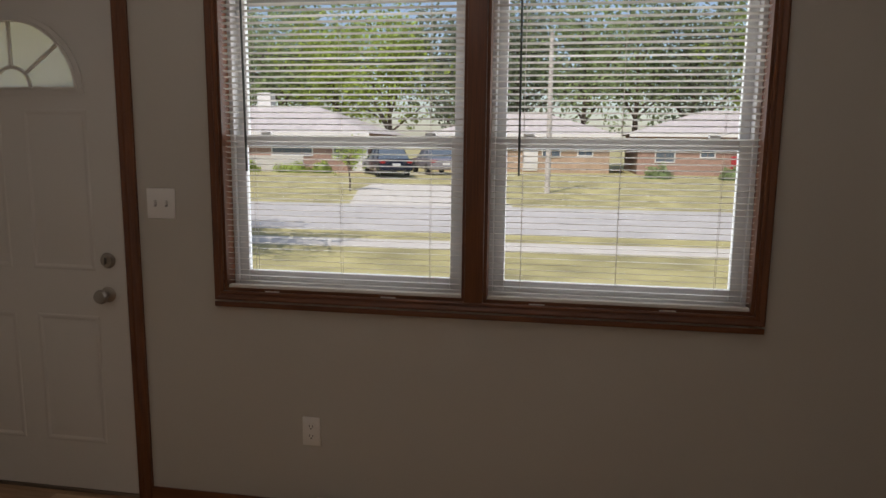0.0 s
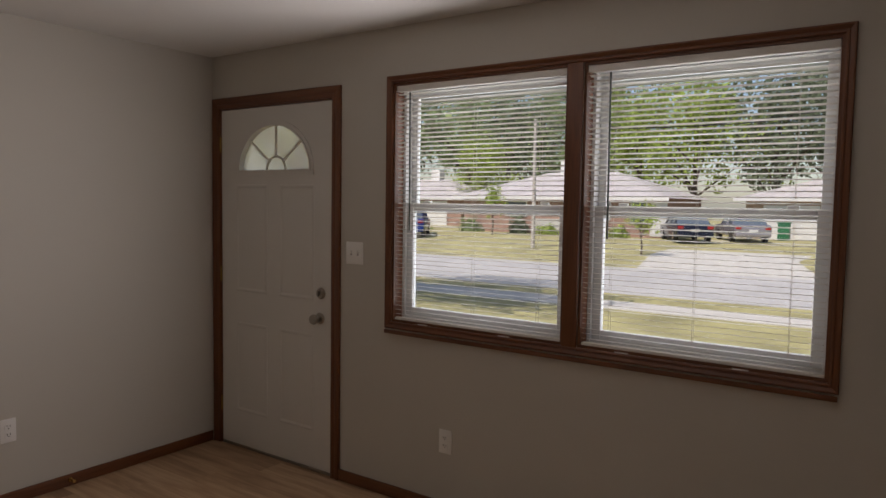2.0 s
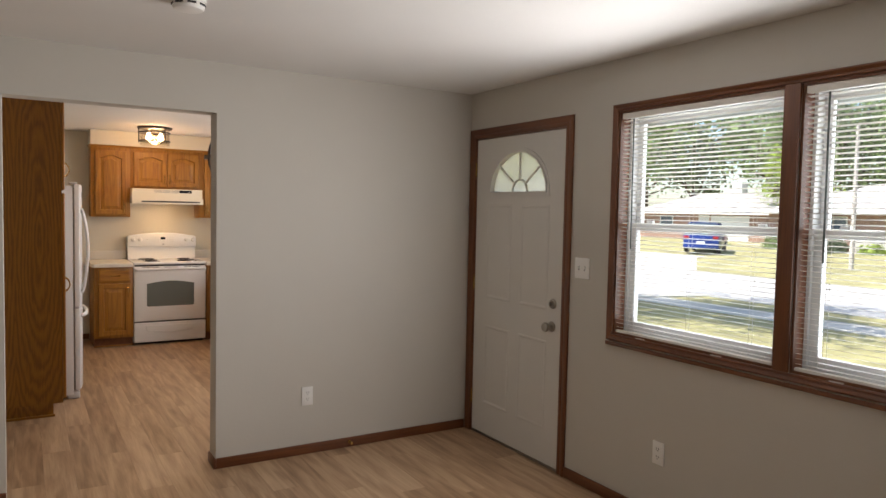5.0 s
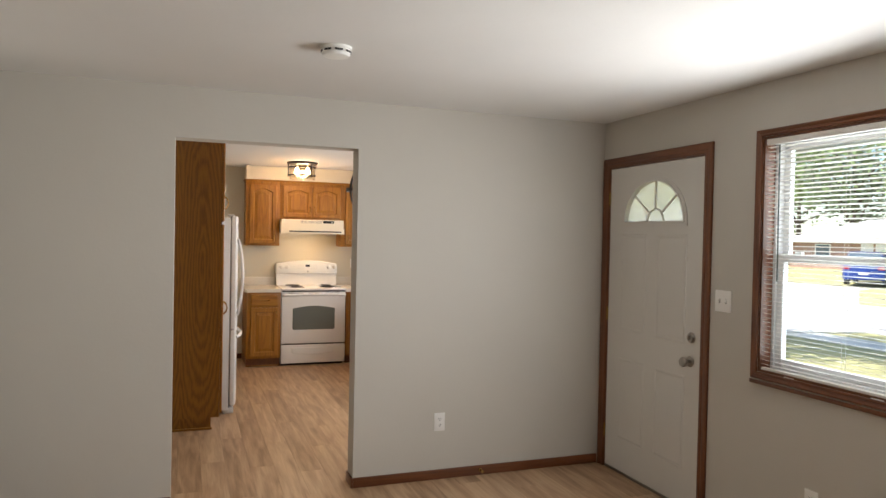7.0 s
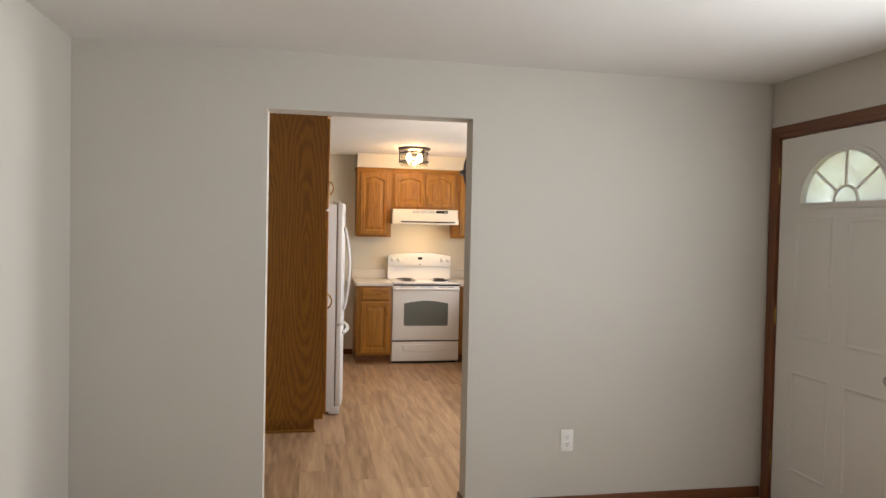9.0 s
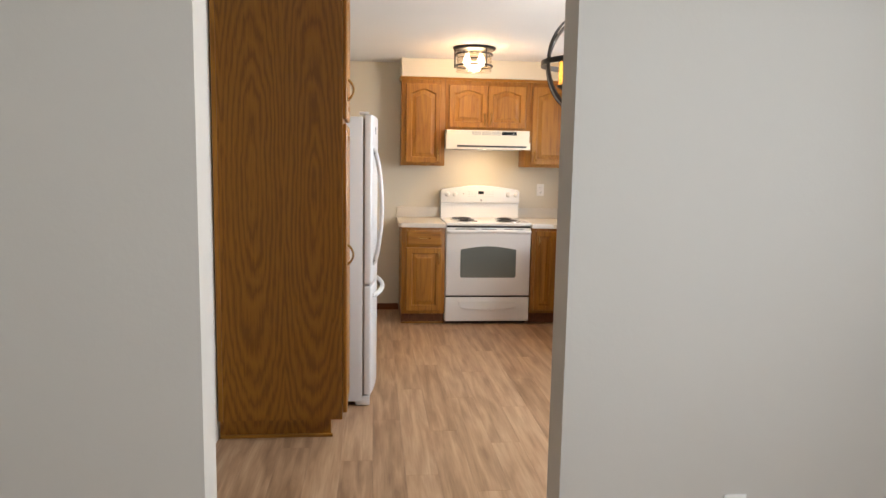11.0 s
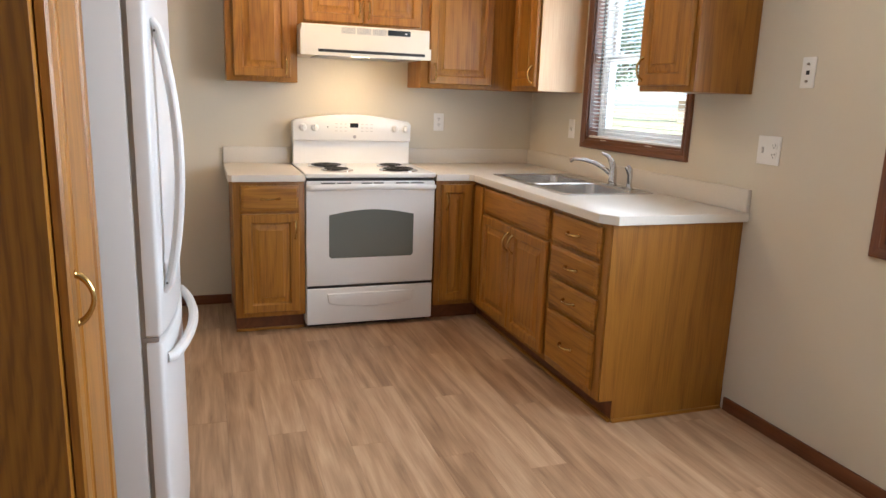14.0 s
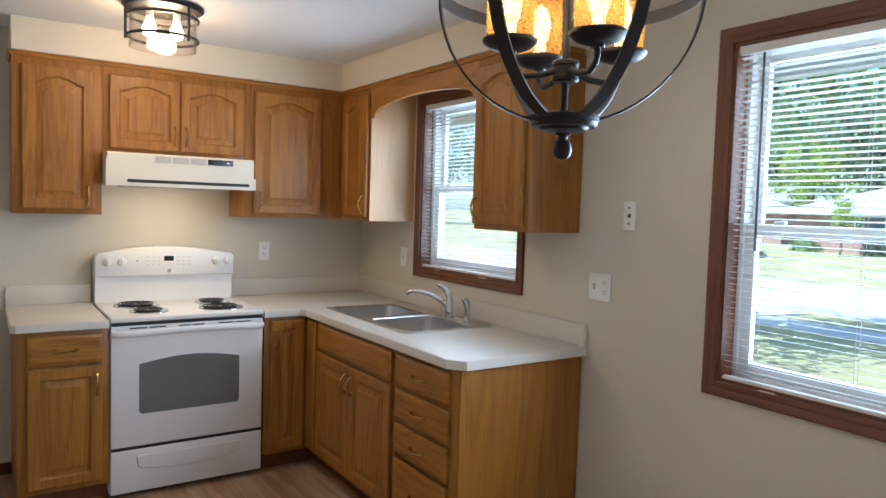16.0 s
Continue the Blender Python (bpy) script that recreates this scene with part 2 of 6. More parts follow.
M_GREYV = material("grey_grille", (0.33, 0.33, 0.32), 0.5)
M_OVENGLASS = material("oven_glass", (0.15, 0.165, 0.15), 0.07, spec=0.6)
M_GLASS = glass("window_glass", (0.94, 0.98, 1.0))
M_FANGLASS = whitened_glass()
M_CLEAR = glass("clear_shade_glass", (0.96, 0.94, 0.9), edge=0.06)
M_AMBERC = crackle()
M_BULBC = glowing("candle_bulb_glow", (1.0, 0.82, 0.54), 7)
M_BULB = glowing("bulb_glow", (1.0, 0.78, 0.5), 12)
M_LENS = glowing("hood_lens", (1.0, 0.82, 0.55), 4)
M_GREYBADGE = material("grey_badge", (0.4, 0.4, 0.42), 0.4, metal=0.6)
M_PRINT = material("faint_grey_print", (0.55, 0.55, 0.55), 0.4)
M_SCREEN = material("dark_display", (0.015, 0.018, 0.02), 0.15)
M_VENT = material("cream_metal_register", (0.66, 0.62, 0.54), 0.45)


def plank_material():
    m = bpy.data.materials.new("vinyl_plank")
    m.use_nodes = True
    nt = m.node_tree
    L, b = nt.links.new, nt.nodes["Principled BSDF"]
    co, info = nt.nodes.new("ShaderNodeTexCoord"), nt.nodes.new("ShaderNodeObjectInfo")
    off = nt.nodes.new("ShaderNodeVectorMath")
    off.operation = "MULTIPLY_ADD"
    L(info.outputs["Random"], off.inputs[0])
    off.inputs[1].default_value = (31.0, 17.0, 0)
    L(co.outputs["Object"], off.inputs[2])
    mp = nt.nodes.new("ShaderNodeMapping")
    mp.inputs["Scale"].default_value = (1.9, 21, 1)
    L(off.outputs[0], mp.inputs["Vector"])
    n = nt.nodes.new("ShaderNodeTexNoise")
    n.inputs["Scale"].default_value, n.inputs["Detail"].default_value, n.inputs["Distortion"].default_value = 1.0, 5, 0.5
    L(mp.outputs[0], n.inputs["Vector"])
    mp2 = nt.nodes.new("ShaderNodeMapping")
    mp2.inputs["Scale"].default_value = (6, 130, 1)
    L(off.outputs[0], mp2.inputs["Vector"])
    n2 = nt.nodes.new("ShaderNodeTexNoise")
    n2.inputs["Scale"].default_value, n2.inputs["Detail"].default_value = 1.0, 4
    L(mp2.outputs[0], n2.inputs["Vector"])
    r = ramp(nt, [(0.25, (0.26, 0.153, 0.084)), (0.5, (0.42, 0.268, 0.156)), (0.74, (0.56, 0.385, 0.242))])
    add = nt.nodes.new("ShaderNodeMath")
    add.operation = "MULTIPLY_ADD"
    L(n2.outputs["Fac"], add.inputs[0])
    add.inputs[1].default_value = 0.3
    sub = nt.nodes.new("ShaderNodeMath")
    sub.operation = "MULTIPLY_ADD"
    L(info.outputs["Random"], sub.inputs[0])
    sub.inputs[1].default_value = 0.2
    L(n.outputs["Fac"], sub.inputs[2])
    sh = nt.nodes.new("ShaderNodeMath")
    sh.operation = "SUBTRACT"
    L(sub.outputs[0], sh.inputs[0])
    sh.inputs[1].default_value = 0.25
    L(sh.outputs[0], add.inputs[2])
    L(add.outputs[0], r.inputs["Fac"])
    L(r.outputs["Color"], b.inputs["Base Color"])
    b.inputs["Roughness"].default_value = 0.42
    bp = nt.nodes.new("ShaderNodeBump")
    bp.inputs["Strength"].default_value, bp.inputs["Distance"].default_value = 0.12, 0.001
    L(n2.outputs["Fac"], bp.inputs["Height"])
    L(bp.outputs["Normal"], b.inputs["Normal"])
    return m


M_PLANK = plank_material()
M_SUB = material("subfloor", (0.05, 0.035, 0.025), 0.9)


# mesh helpers
def box(bm, x0, x1, y0, y1, z0, z1, bevel=0.0, seg=2):
    m = Matrix.LocRotScale(((x0 + x1) / 2, (y0 + y1) / 2, (z0 + z1) / 2), None, (abs(x1 - x0), abs(y1 - y0), abs(z1 - z0)))
    r = bmesh.ops.create_cube(bm, size=1, matrix=m)
    if bevel:
        edges = {e for v in r["verts"] for e in v.link_edges}
        bmesh.ops.bevel(bm, geom=list(edges), offset=bevel, segments=seg, affect="EDGES", profile=0.5)
    return bm


def rod(bm, p, q, r, seg=16, r2=None):
    p, q = Vector(p), Vector(q)
    m = Matrix.Translation((p + q) / 2) @ (q - p).to_track_quat("Z", "Y").to_matrix().to_4x4()
    bmesh.ops.create_cone(bm, cap_ends=True, segments=seg, radius1=r, radius2=r if r2 is None else r2, depth=(q - p).length, matrix=m)
    return bm


def sweep(bm, pts, r, seg=10, flat=1.0, closed=False):
    """A tube along points; flat squeezes it across."""
    pts = [Vector(p) for p in pts]
    rings, up = [], None
    n = len(pts)
    for i, p in enumerate(pts):
        a, c = (pts[i - 1] if i or closed else p), (pts[(i + 1) % n] if i < n - 1 or closed else p)
        d = (c - a).normalized()
        if up is None:
            up = Vector((0, 0, 1)) if abs(d.z) < 0.9 else Vector((1, 0, 0))
        side = d.cross(up).normalized()
        up = side.cross(d).normalized()
        rr = r[i] if isinstance(r, (list, tuple)) else r
        rings.append([bm.verts.new(p + rr * (math.cos(t) * side + flat * math.sin(t) * up)) for t in (2 * math.pi * k / seg for k in range(seg))])
    for i in range(n if closed else n - 1):
        s, t = rings[i], rings[(i + 1) % n]
        for k in range(seg):
            bm.faces.new((s[k], s[(k + 1) % seg], t[(k + 1) % seg], t[k]))
    if not closed:
        bm.faces.new(list(reversed(rings[0])))
        bm.faces.new(rings[-1])
    return bm


def lathe(bm, profile, m=Matrix(), seg=24):
    """Rings of (radius, height) about the local z axis; radius 0 closes an end."""
    rings = []
    for r, z in profile:
        if r <= 1e-6:
            rings.append([bm.verts.new(m @ Vector((0, 0, z)))])
        else:
            rings.append([bm.verts.new(m @ Vector((r * math.cos(2 * math.pi * k / seg), r * math.sin(2 * math.pi * k / seg), z))) for k in range(seg)])
    for s, t in zip(rings, rings[1:]):
        for k in range(seg):
            quad = [s[k % len(s)], s[(k + 1) % len(s)], t[(k + 1) % len(t)], t[k % len(t)]]
            quad = list(dict.fromkeys(quad))
            if len(quad) > 2:
                bm.faces.new(quad)
    return bm


def prism(bm, pts, z0, z1, holes=(), m=Matrix()):
    """A flat outline (with holes) in local x, y, raised from z0 to z1."""
    edges = []
    for loop in (pts, *holes):
        vs = [bm.verts.new((x, y, z0)) for x, y in loop]
        edges += [bm.edges.new((vs[i], vs[(i + 1) % len(vs)])) for i in range(len(vs))]
    r = bmesh.ops.triangle_fill(bm, edges=edges, use_beauty=True, use_dissolve=False, normal=(0, 0, 1))
    faces = [g for g in r["geom"] if isinstance(g, bmesh.types.BMFace)]
    ext = bmesh.ops.extrude_face_region(bm, geom=faces)
    up = [g for g in ext["geom"] if isinstance(g, bmesh.types.BMVert)]
    bmesh.ops.translate(bm, verts=up, vec=(0, 0, z1 - z0))
    low = [v for f in faces if f.is_valid for v in f.verts]
    bmesh.ops.transform(bm, matrix=m, verts=list({*low, *up}))
    return bm


def facing(origin, way):
    """A wall's own frame: local x to the right, y up, z out of the wall."""
    u, w = {"+x": ((0, 1, 0), (1, 0, 0)), "-y": ((1, 0, 0), (0, -1, 0)), "+y": ((-1, 0, 0), (0, 1, 0)), "-x": ((0, -1, 0), (-1, 0, 0))}[way]
    m = Matrix((u, (0, 0, 1), w)).transposed().to_4x4()
    return Matrix.Translation(origin) @ m


def mesh_of(bm, name, mat, smooth=30):
    bmesh.ops.recalc_face_normals(bm, faces=bm.faces)
    me = bpy.data.meshes.new(name)
    bm.to_mesh(me)
    bm.free()
    me.materials.append(mat)
    if smooth:
        me.shade_smooth()
        me.set_sharp_from_angle(angle=radians(smooth))
    return me


def part(name, bm, mat, parent, label="", m=None, smooth=30):
    if m is not None:
        bm.transform(m)
    ob = new(name, mesh_of(bm, name, mat, smooth))
    ob.parent = parent
    if parent.type == "EMPTY":
        ob.matrix_parent_inverse = parent.matrix_basis.inverted()
    if label:
        ob["label"] = label
    return ob


def single(name, bm, mat, label, category, kind="", group="", m=None):
    if m is not None:
        bm.transform(m)
    return tagged(new(name, mesh_of(bm, name, mat)), label, category, group, kind)


def thing(name, at, label, category, group="", kind=""):
    ob = new(name)
    ob.empty_display_size = 0.1
    ob.matrix_basis = Matrix.Translation(at)
    return tagged(ob, label, category, group, kind)


def bx(*a, **k):
    return box(bmesh.new(), *a, **k)


def arc(cx, cy, r, a0, a1, n):
    return [(cx + r * math.cos(radians(a0 + (a1 - a0) * i / n)), cy + r * math.sin(radians(a0 + (a1 - a0) * i / n))) for i in range(n + 1)]


# ---- large structure ----
def rect(x0, x1, y0, y1):
    return [(x0, y0), (x1, y0), (x1, y1), (x0, y1)]


WIN_A = (-1.195, -0.259, 0.902, 2.082)   # clear openings between the casings: x0, x1, z0, z1
WIN_B = (-0.192, 0.737, 0.902, 2.082)
WIN_K = (-6.560, -5.650, 1.130, 2.110)
WIN_D = (-4.520, -3.600, 0.905, 2.100)
DOOR = (-2.542, -1.597, 0.0, 2.045)
SPLIT = (PART_E + PART_W) / 2


def wall_piece(name, m, outline, holes, thick, mat, label):
    return single(name, prism(bmesh.new(), outline, -thick, 0, holes), mat, label, "wall", "structure", m=m)


north = facing((0, NORTH, 0), "-y")
wall_piece("wall_north_1", north, rect(SPLIT, EAST + 0.12, -0.02, CEIL + 0.02),
           [rect(*WIN_A), rect(*WIN_B), rect(DOOR[0], DOOR[1], DOOR[2] - 0.002, DOOR[3])], 0.16, M_WALL, "greige painted wall with front door and double window")
wall_piece("wall_north_2", north, rect(WEST - 0.12, SPLIT - 0.001, -0.02, CEIL + 0.02), [rect(*WIN_K), rect(*WIN_D)], 0.16, M_KWALL,
           "beige painted kitchen wall with two windows")
OPEN = (-0.121, 0.918, 2.072)
wall_piece("wall_partition", facing((PART_E, 0, 0), "+x"),
           [(SOUTH, -0.02), (OPEN[0], -0.02), (OPEN[0], OPEN[2]), (OPEN[1], OPEN[2]), (OPEN[1], -0.02), (NORTH - 0.001, -0.02), (NORTH - 0.001, CEIL), (SOUTH, CEIL)],
           [], PART_E - PART_W, M_WALL, "greige painted partition wall with a plain opening")
single("wall_south", bx(PART_E - 0.118, EAST + 0.12, SOUTH - 0.12, SOUTH - 0.001, -0.02, CEIL), M_WALL, "greige painted plain wall", "wall", "structure")
# unseen wall, its distance chosen for the room's bounced light
single("wall_east", bx(EAST, EAST + 0.12, SOUTH, NORTH - 0.001, -0.02, CEIL), M_WALL, "greige painted plain wall", "wall", "structure")
single("wall_west", bx(WEST - 0.12, WEST, -0.55, NORTH - 0.001, -0.02, CEIL), M_KWALL, "beige painted wall behind the range", "wall", "structure")
single("wall_kitchen_south", bx(WEST, -4.185, -0.55, -0.43, -0.02, CEIL), M_KWALL, "beige painted wall behind pantry and refrigerator", "wall", "structure")
HALL_X = -4.07
wall_piece("wall_hall", facing((HALL_X, 0, 0), "+x"), [(-1.62, -0.02), (-1.42, -0.02), (-1.42, 2.045), (-0.60, 2.045), (-0.60, -0.02), (-0.432, -0.02), (-0.432, CEIL), (-1.62, CEIL)],
           [], 0.11, M_WALL, "greige painted wall with a brown door")
single("wall_hall_south", bx(HALL_X, PART_W, -1.74, -1.62, -0.02, CEIL), M_WALL, "greige painted plain wall", "wall", "structure")
single("wall_hall_east", bx(PART_W, PART_W + 0.11, -1.62, SOUTH - 0.121, -0.02, CEIL), M_WALL, "greige painted plain wall", "wall", "structure")
single("closet_back", bx(HALL_X - 0.9, HALL_X - 0.8, -1.62, -0.552, -0.02, CEIL), M_WALL, "plain wall behind the brown door", "wall", "structure")
single("ceiling", bx(WEST - 0.12, EAST + 0.12, -1.74, NORTH + 0.16, CEIL + 0.021, CEIL + 0.12), M_CEIL, "white textured ceiling", "ceiling", "structure")
single("ceiling_skin", bx(WEST, EAST, -1.62, NORTH - 0.002, CEIL - 0.004, CEIL + 0.02), M_CEIL, "white textured ceiling", "ceiling", "structure")
# soffits over the wall cabinets
bm = bmesh.new()
prism(bm, [(WEST + 0.001, 0.595), (-7.005, 0.595), (-7.005, 2.335), (-5.225, 2.335), (-5.225, NORTH - 0.001), (WEST + 0.001, NORTH - 0.001)], 2.195, CEIL - 0.005)
single("soffit", bm, M_KWALL, "beige painted soffit above the wall cabinets", "soffit", "structure")


def baseboard(name, x0, x1, y0, y1, axis):
    bm = bx(x0, x1, y0, y1, 0.0, 0.062, bevel=0.004, seg=2)
    return single(name, bm, M_TRIM[axis], "dark-stained wooden baseboard", "baseboard", "structure")


baseboard("baseboard_1", PART_E, PART_E + 0.013, OPEN[1] - 0.0, NORTH - 0.018, "y")
baseboard("baseboard_2", PART_E, PART_E + 0.013, SOUTH, OPEN[0], "y")
baseboard("baseboard_3", PART_W, PART_E + 0.013, OPEN[1] - 0.013, OPEN[1] - 0.0005, "x")
baseboard("baseboard_4", -1.545, EAST, NORTH - 0.013, NORTH, "x")
baseboard("baseboard_5", PART_E + 0.013, EAST, SOUTH, SOUTH + 0.013, "x")
baseboard("baseboard_6", -5.165, PART_W, NORTH - 0.013, NORTH, "x")
baseboard("baseboard_7", WEST, WEST + 0.013, -0.43, 0.595, "y")
baseboard("baseboard_8", PART_W - 0.013, PART_W, OPEN[1], NORTH - 0.013, "y")
baseboard("baseboard_9", HALL_X, HALL_X + 0.013, -0.53, -0.432, "y")
baseboard("baseboard_10", EAST - 0.013, EAST, SOUTH + 0.013, NORTH - 0.013, "y")


# moulded casing: stepped profile run round an opening, mitred
PROFILE = [(0.0, 0.0), (0.0, 0.010), (0.006, 0.013), (0.016, 0.013), (0.019, 0.010), (0.024, 0.011), (0.038, 0.017), (0.045, 0.017), (0.049, 0.014), (0.049, 0.0)]


def casing_side(p, q, inward, width, m, mat, parent, name="casing"):
    """One length of casing from corner p to corner q of the opening; inward points into the opening."""
    bm = bmesh.new()
    p, q, n = Vector((*p, 0)), Vector((*q, 0)), Vector((*inward, 0))
    d = (q - p).normalized()
    rows = []
    for o, h in PROFILE:
        o = o / 0.049 * width
        rows.append((bm.verts.new(p - n * o - d * o + Vector((0, 0, h))), bm.verts.new(q - n * o + d * o + Vector((0, 0, h)))))
    for a, b in zip(rows, rows[1:]):
        bm.faces.new((a[0], a[1], b[1], b[0]))
    bm.faces.new([a[0] for a in rows])
    bm.faces.new([a[1] for a in reversed(rows)])
    return part(name, bm, mat, parent, m=m)


def casing(parent, m, x0, x1, z0, z1, width, horiz="x", bottom=True):
    casing_side((x0, z1), (x1, z1), (0, -1), width, m, M_TRIM[horiz], parent)
    casing_side((x0, z0), (x0, z1), (1, 0), width, m, M_TRIM["z"], parent)
    casing_side((x1, z0), (x1, z1), (-1, 0), width, m, M_TRIM["z"], parent)
    if bottom:
        casing_side((x0, z0), (x1, z0), (0, 1), width, m, M_TRIM[horiz], parent)


def frame_ring(bm, x0, x1, z0, z1, w, y0, y1, bevel=0.003):
    """Four bars of a frame in the window wall's plane."""
    box(bm, x0, x0 + w, y0, y1, z0, z1, bevel)
    box(bm, x1 - w, x1, y0, y1, z0, z1, bevel)
    box(bm, x0 + w, x1 - w, y0, y1, z0, z0 + w, bevel)
    box(bm, x0 + w, x1 - w, y0, y1, z1 - w, z1, bevel)
    return bm


def double_hung(name, opening, meet, label):
    """White vinyl double-hung window set into the wall."""
    x0, x1, z0, z1 = opening
    w = thing(name, ((x0 + x1) / 2, NORTH + 0.1, z0), label, "window", kind="structure")
    # stained liner boards of the opening
    for a in ((x0, x0 + 0.012, z0, z1), (x1 - 0.012, x1, z0, z1)):
        part("jamb_liner", bx(a[0], a[1], NORTH + 0.001, NORTH + 0.07, a[2], a[3]), M_TRIM["z"], w)
    for a in ((z0, z0 + 0.012), (z1 - 0.012, z1)):
        part("jamb_liner", bx(x0 + 0.012, x1 - 0.012, NORTH + 0.001, NORTH + 0.07, a[0], a[1]), M_TRIM["x"], w)
    f = part("window_frame", frame_ring(bmesh.new(), x0 + 0.001, x1 - 0.001, z0 + 0.001, z1 - 0.001, 0.026, NORTH + 0.071, NORTH + 0.155), M_VINYL, w)
    a, c = x0 + 0.0275, x1 - 0.0275
    up = part("upper_sash", frame_ring(bmesh.new(), a, c, meet - 0.02, z1 - 0.0275, 0.034, NORTH + 0.118, NORTH + 0.145), M_VINYL, w)
    lo = part("lower_sash", frame_ring(bmesh.new(), a, c, z0 + 0.0275, meet + 0.022, 0.04, NORTH + 0.082, NORTH + 0.112), M_VINYL, w)
    for sash, zz0, zz1, y in ((up, meet + 0.01, z1 - 0.058, NORTH + 0.131), (lo, z0 + 0.064, meet - 0.018, NORTH + 0.097)):
        g = part("pane", bx(a + 0.03, c - 0.03, y - 0.002, y + 0.002, zz0, zz1), M_GLASS, sash, "clear window glass")
        g.visible_shadow = False
    for lx in (a + 0.12, c - 0.12):
        part("sash_lock", bx(lx - 0.02, lx + 0.02, NORTH + 0.088, NORTH + 0.108, meet + 0.0225, meet + 0.034, bevel=0.003), M_VINYL, lo)
    return w


def blind(opening, label, wand_at=0.06, tilt=10.5, over=0.0):
    """Mini blind hung at the front of the opening: head rail, slats, ladder cords, wand and bottom rail."""
    x0, x1, z0, z1 = opening
    x0, x1 = x0 + 0.014 - over, x1 - 0.014 + over
    y = NORTH + 0.02
    b = thing("window_blind", ((x0 + x1) / 2, y, z0), label, "window blind", "white window blinds")
    part("head_rail", bx(x0, x1, y - 0.014, y + 0.014, z1 - 0.042, z1 - 0.013, bevel=0.002), M_SLAT, b)
    n = 5
    bm = bmesh.new()
    rows = []
    for k in range(n):
        s = (k / (n - 1) - 0.5) * 0.025
        crown = 0.0020 * (1 - (s / 0.0125) ** 2)
        rows.append([bm.verts.new((x, s, crown)) for x in (-(x1 - x0) / 2 + 0.003, (x1 - x0) / 2 - 0.003)])
    for r, s in zip(rows, rows[1:]):
        bm.faces.new((r[0], r[1], s[1], s[0]))
    sol = bmesh.ops.solidify(bm, geom=list(bm.faces), thickness=0.0010)
    me = mesh_of(bm, "slat", M_SLAT)
    z, i = z1 - 0.056, 0
    while z > z0 + 0.034:
        s = new("slat", me)
        s.parent, s.matrix_parent_inverse = b, b.matrix_basis.inverted()
        wob = 0.7 * math.sin(i * 1.7)
        s.matrix_basis = pose((x0 + x1) / 2, y, z, -tilt + wob, 0, 0)
        z -= 0.0213
        i += 1
    part("bottom_rail", bx(x0, x1, y - 0.013, y + 0.013, z0 + 0.003, z0 + 0.024, bevel=0.005), M_SLAT, b)
    for f in (0.13, 0.5, 0.87):
        for s in (-0.0128, 0.0128):
            part("ladder_cord", rod(bmesh.new(), (x0 + (x1 - x0) * f, y + s, z0 + 0.03), (x0 + (x1 - x0) * f, y + s, z1 - 0.045), 0.0007, 5), M_SLAT, b)
    wx = x0 + wand_at
    part("wand", rod(bmesh.new(), (wx, y - 0.022, z1 - 0.05), (wx + 0.004, y - 0.02, z1 - 0.72), 0.0042, 6), M_WAND, b, "clear grey plastic tilt wand")
    for f in (0.2, 0.7):
        part("hold_down_bracket", bx(x0 + (x1 - x0) * f - 0.028, x0 + (x1 - x0) * f + 0.028, y - 0.0235, y - 0.0135, z0 + 0.001, z0 + 0.0045), M_PLATE, b)
    return b


M_WAND = material("grey_clear_plastic", (0.10, 0.12, 0.11), 0.2)
wa = double_hung("window_1", WIN_A, 1.475, "white double-hung window with brown casing")
wb = double_hung("window_2", WIN_B, 1.475, "white double-hung window with brown casing")
wk = double_hung("window_3", WIN_K, 1.60, "white double-hung window above the sink")
wd = double_hung("window_4", WIN_D, 1.45, "white double-hung window in the dining corner")
trim = thing("trim_1", ((WIN_A[0] + WIN_B[1]) / 2, NORTH, 0.84), "dark-stained wooden casing round the double window", "window trim", kind="structure")
casing(trim, north, WIN_A[0], WIN_B[1], WIN_A[2], WIN_A[3], 0.034)
part("sill_board", bx(WIN_A[0] - 0.032, WIN_B[1] + 0.032, NORTH - 0.021, NORTH - 0.014, 0.842, 0.862, bevel=0.003), M_TRIM["x"], trim)
part("mullion_board", bx(WIN_A[1], WIN_B[0], NORTH - 0.014, NORTH, WIN_A[2], WIN_A[3], bevel=0.003), M_TRIM["z"], trim)
for i, (o, wdt) in enumerate(((WIN_K, 0.05), (WIN_D, 0.052))):
    t = thing("trim_%d" % (i + 2), ((o[0] + o[1]) / 2, NORTH, o[2]), "red-brown stained wooden window casing", "window trim", kind="structure")
    casing(t, north, o[0], o[1], o[2], o[3], wdt)
blind(WIN_A, "white mini blind with open slats beside the front door", 0.09)
blind(WIN_B, "white mini blind with open slats and dark tilt wand", 0.10)
blind(WIN_K, "white mini blind with open slats above the sink", 0.09)
blind(WIN_D, "white mini blind with open slats in the dining window", 0.10)

# ---- front door ----
trim = thing("trim_4", ((DOOR[0] + DOOR[1]) / 2, NORTH, 0), "dark-stained wooden door casing", "door trim", kind="structure")
casing(trim, north, DOOR[0] + 0.006, DOOR[1] - 0.006, 0.0, DOOR[3] - 0.004, 0.062, bottom=False)
for x in ((DOOR[0], DOOR[0] + 0.012), (DOOR[1] - 0.012, DOOR[1])):
    part("jamb", bx(x[0], x[1], NORTH + 0.001, NORTH + 0.155, 0, DOOR[3]), M_TRIM["z"], trim)
part("head_jamb", bx(DOOR[0] + 0.012, DOOR[1] - 0.012, NORTH + 0.001, NORTH + 0.155, DOOR[3] - 0.01, DOOR[3]), M_TRIM["x"], trim)
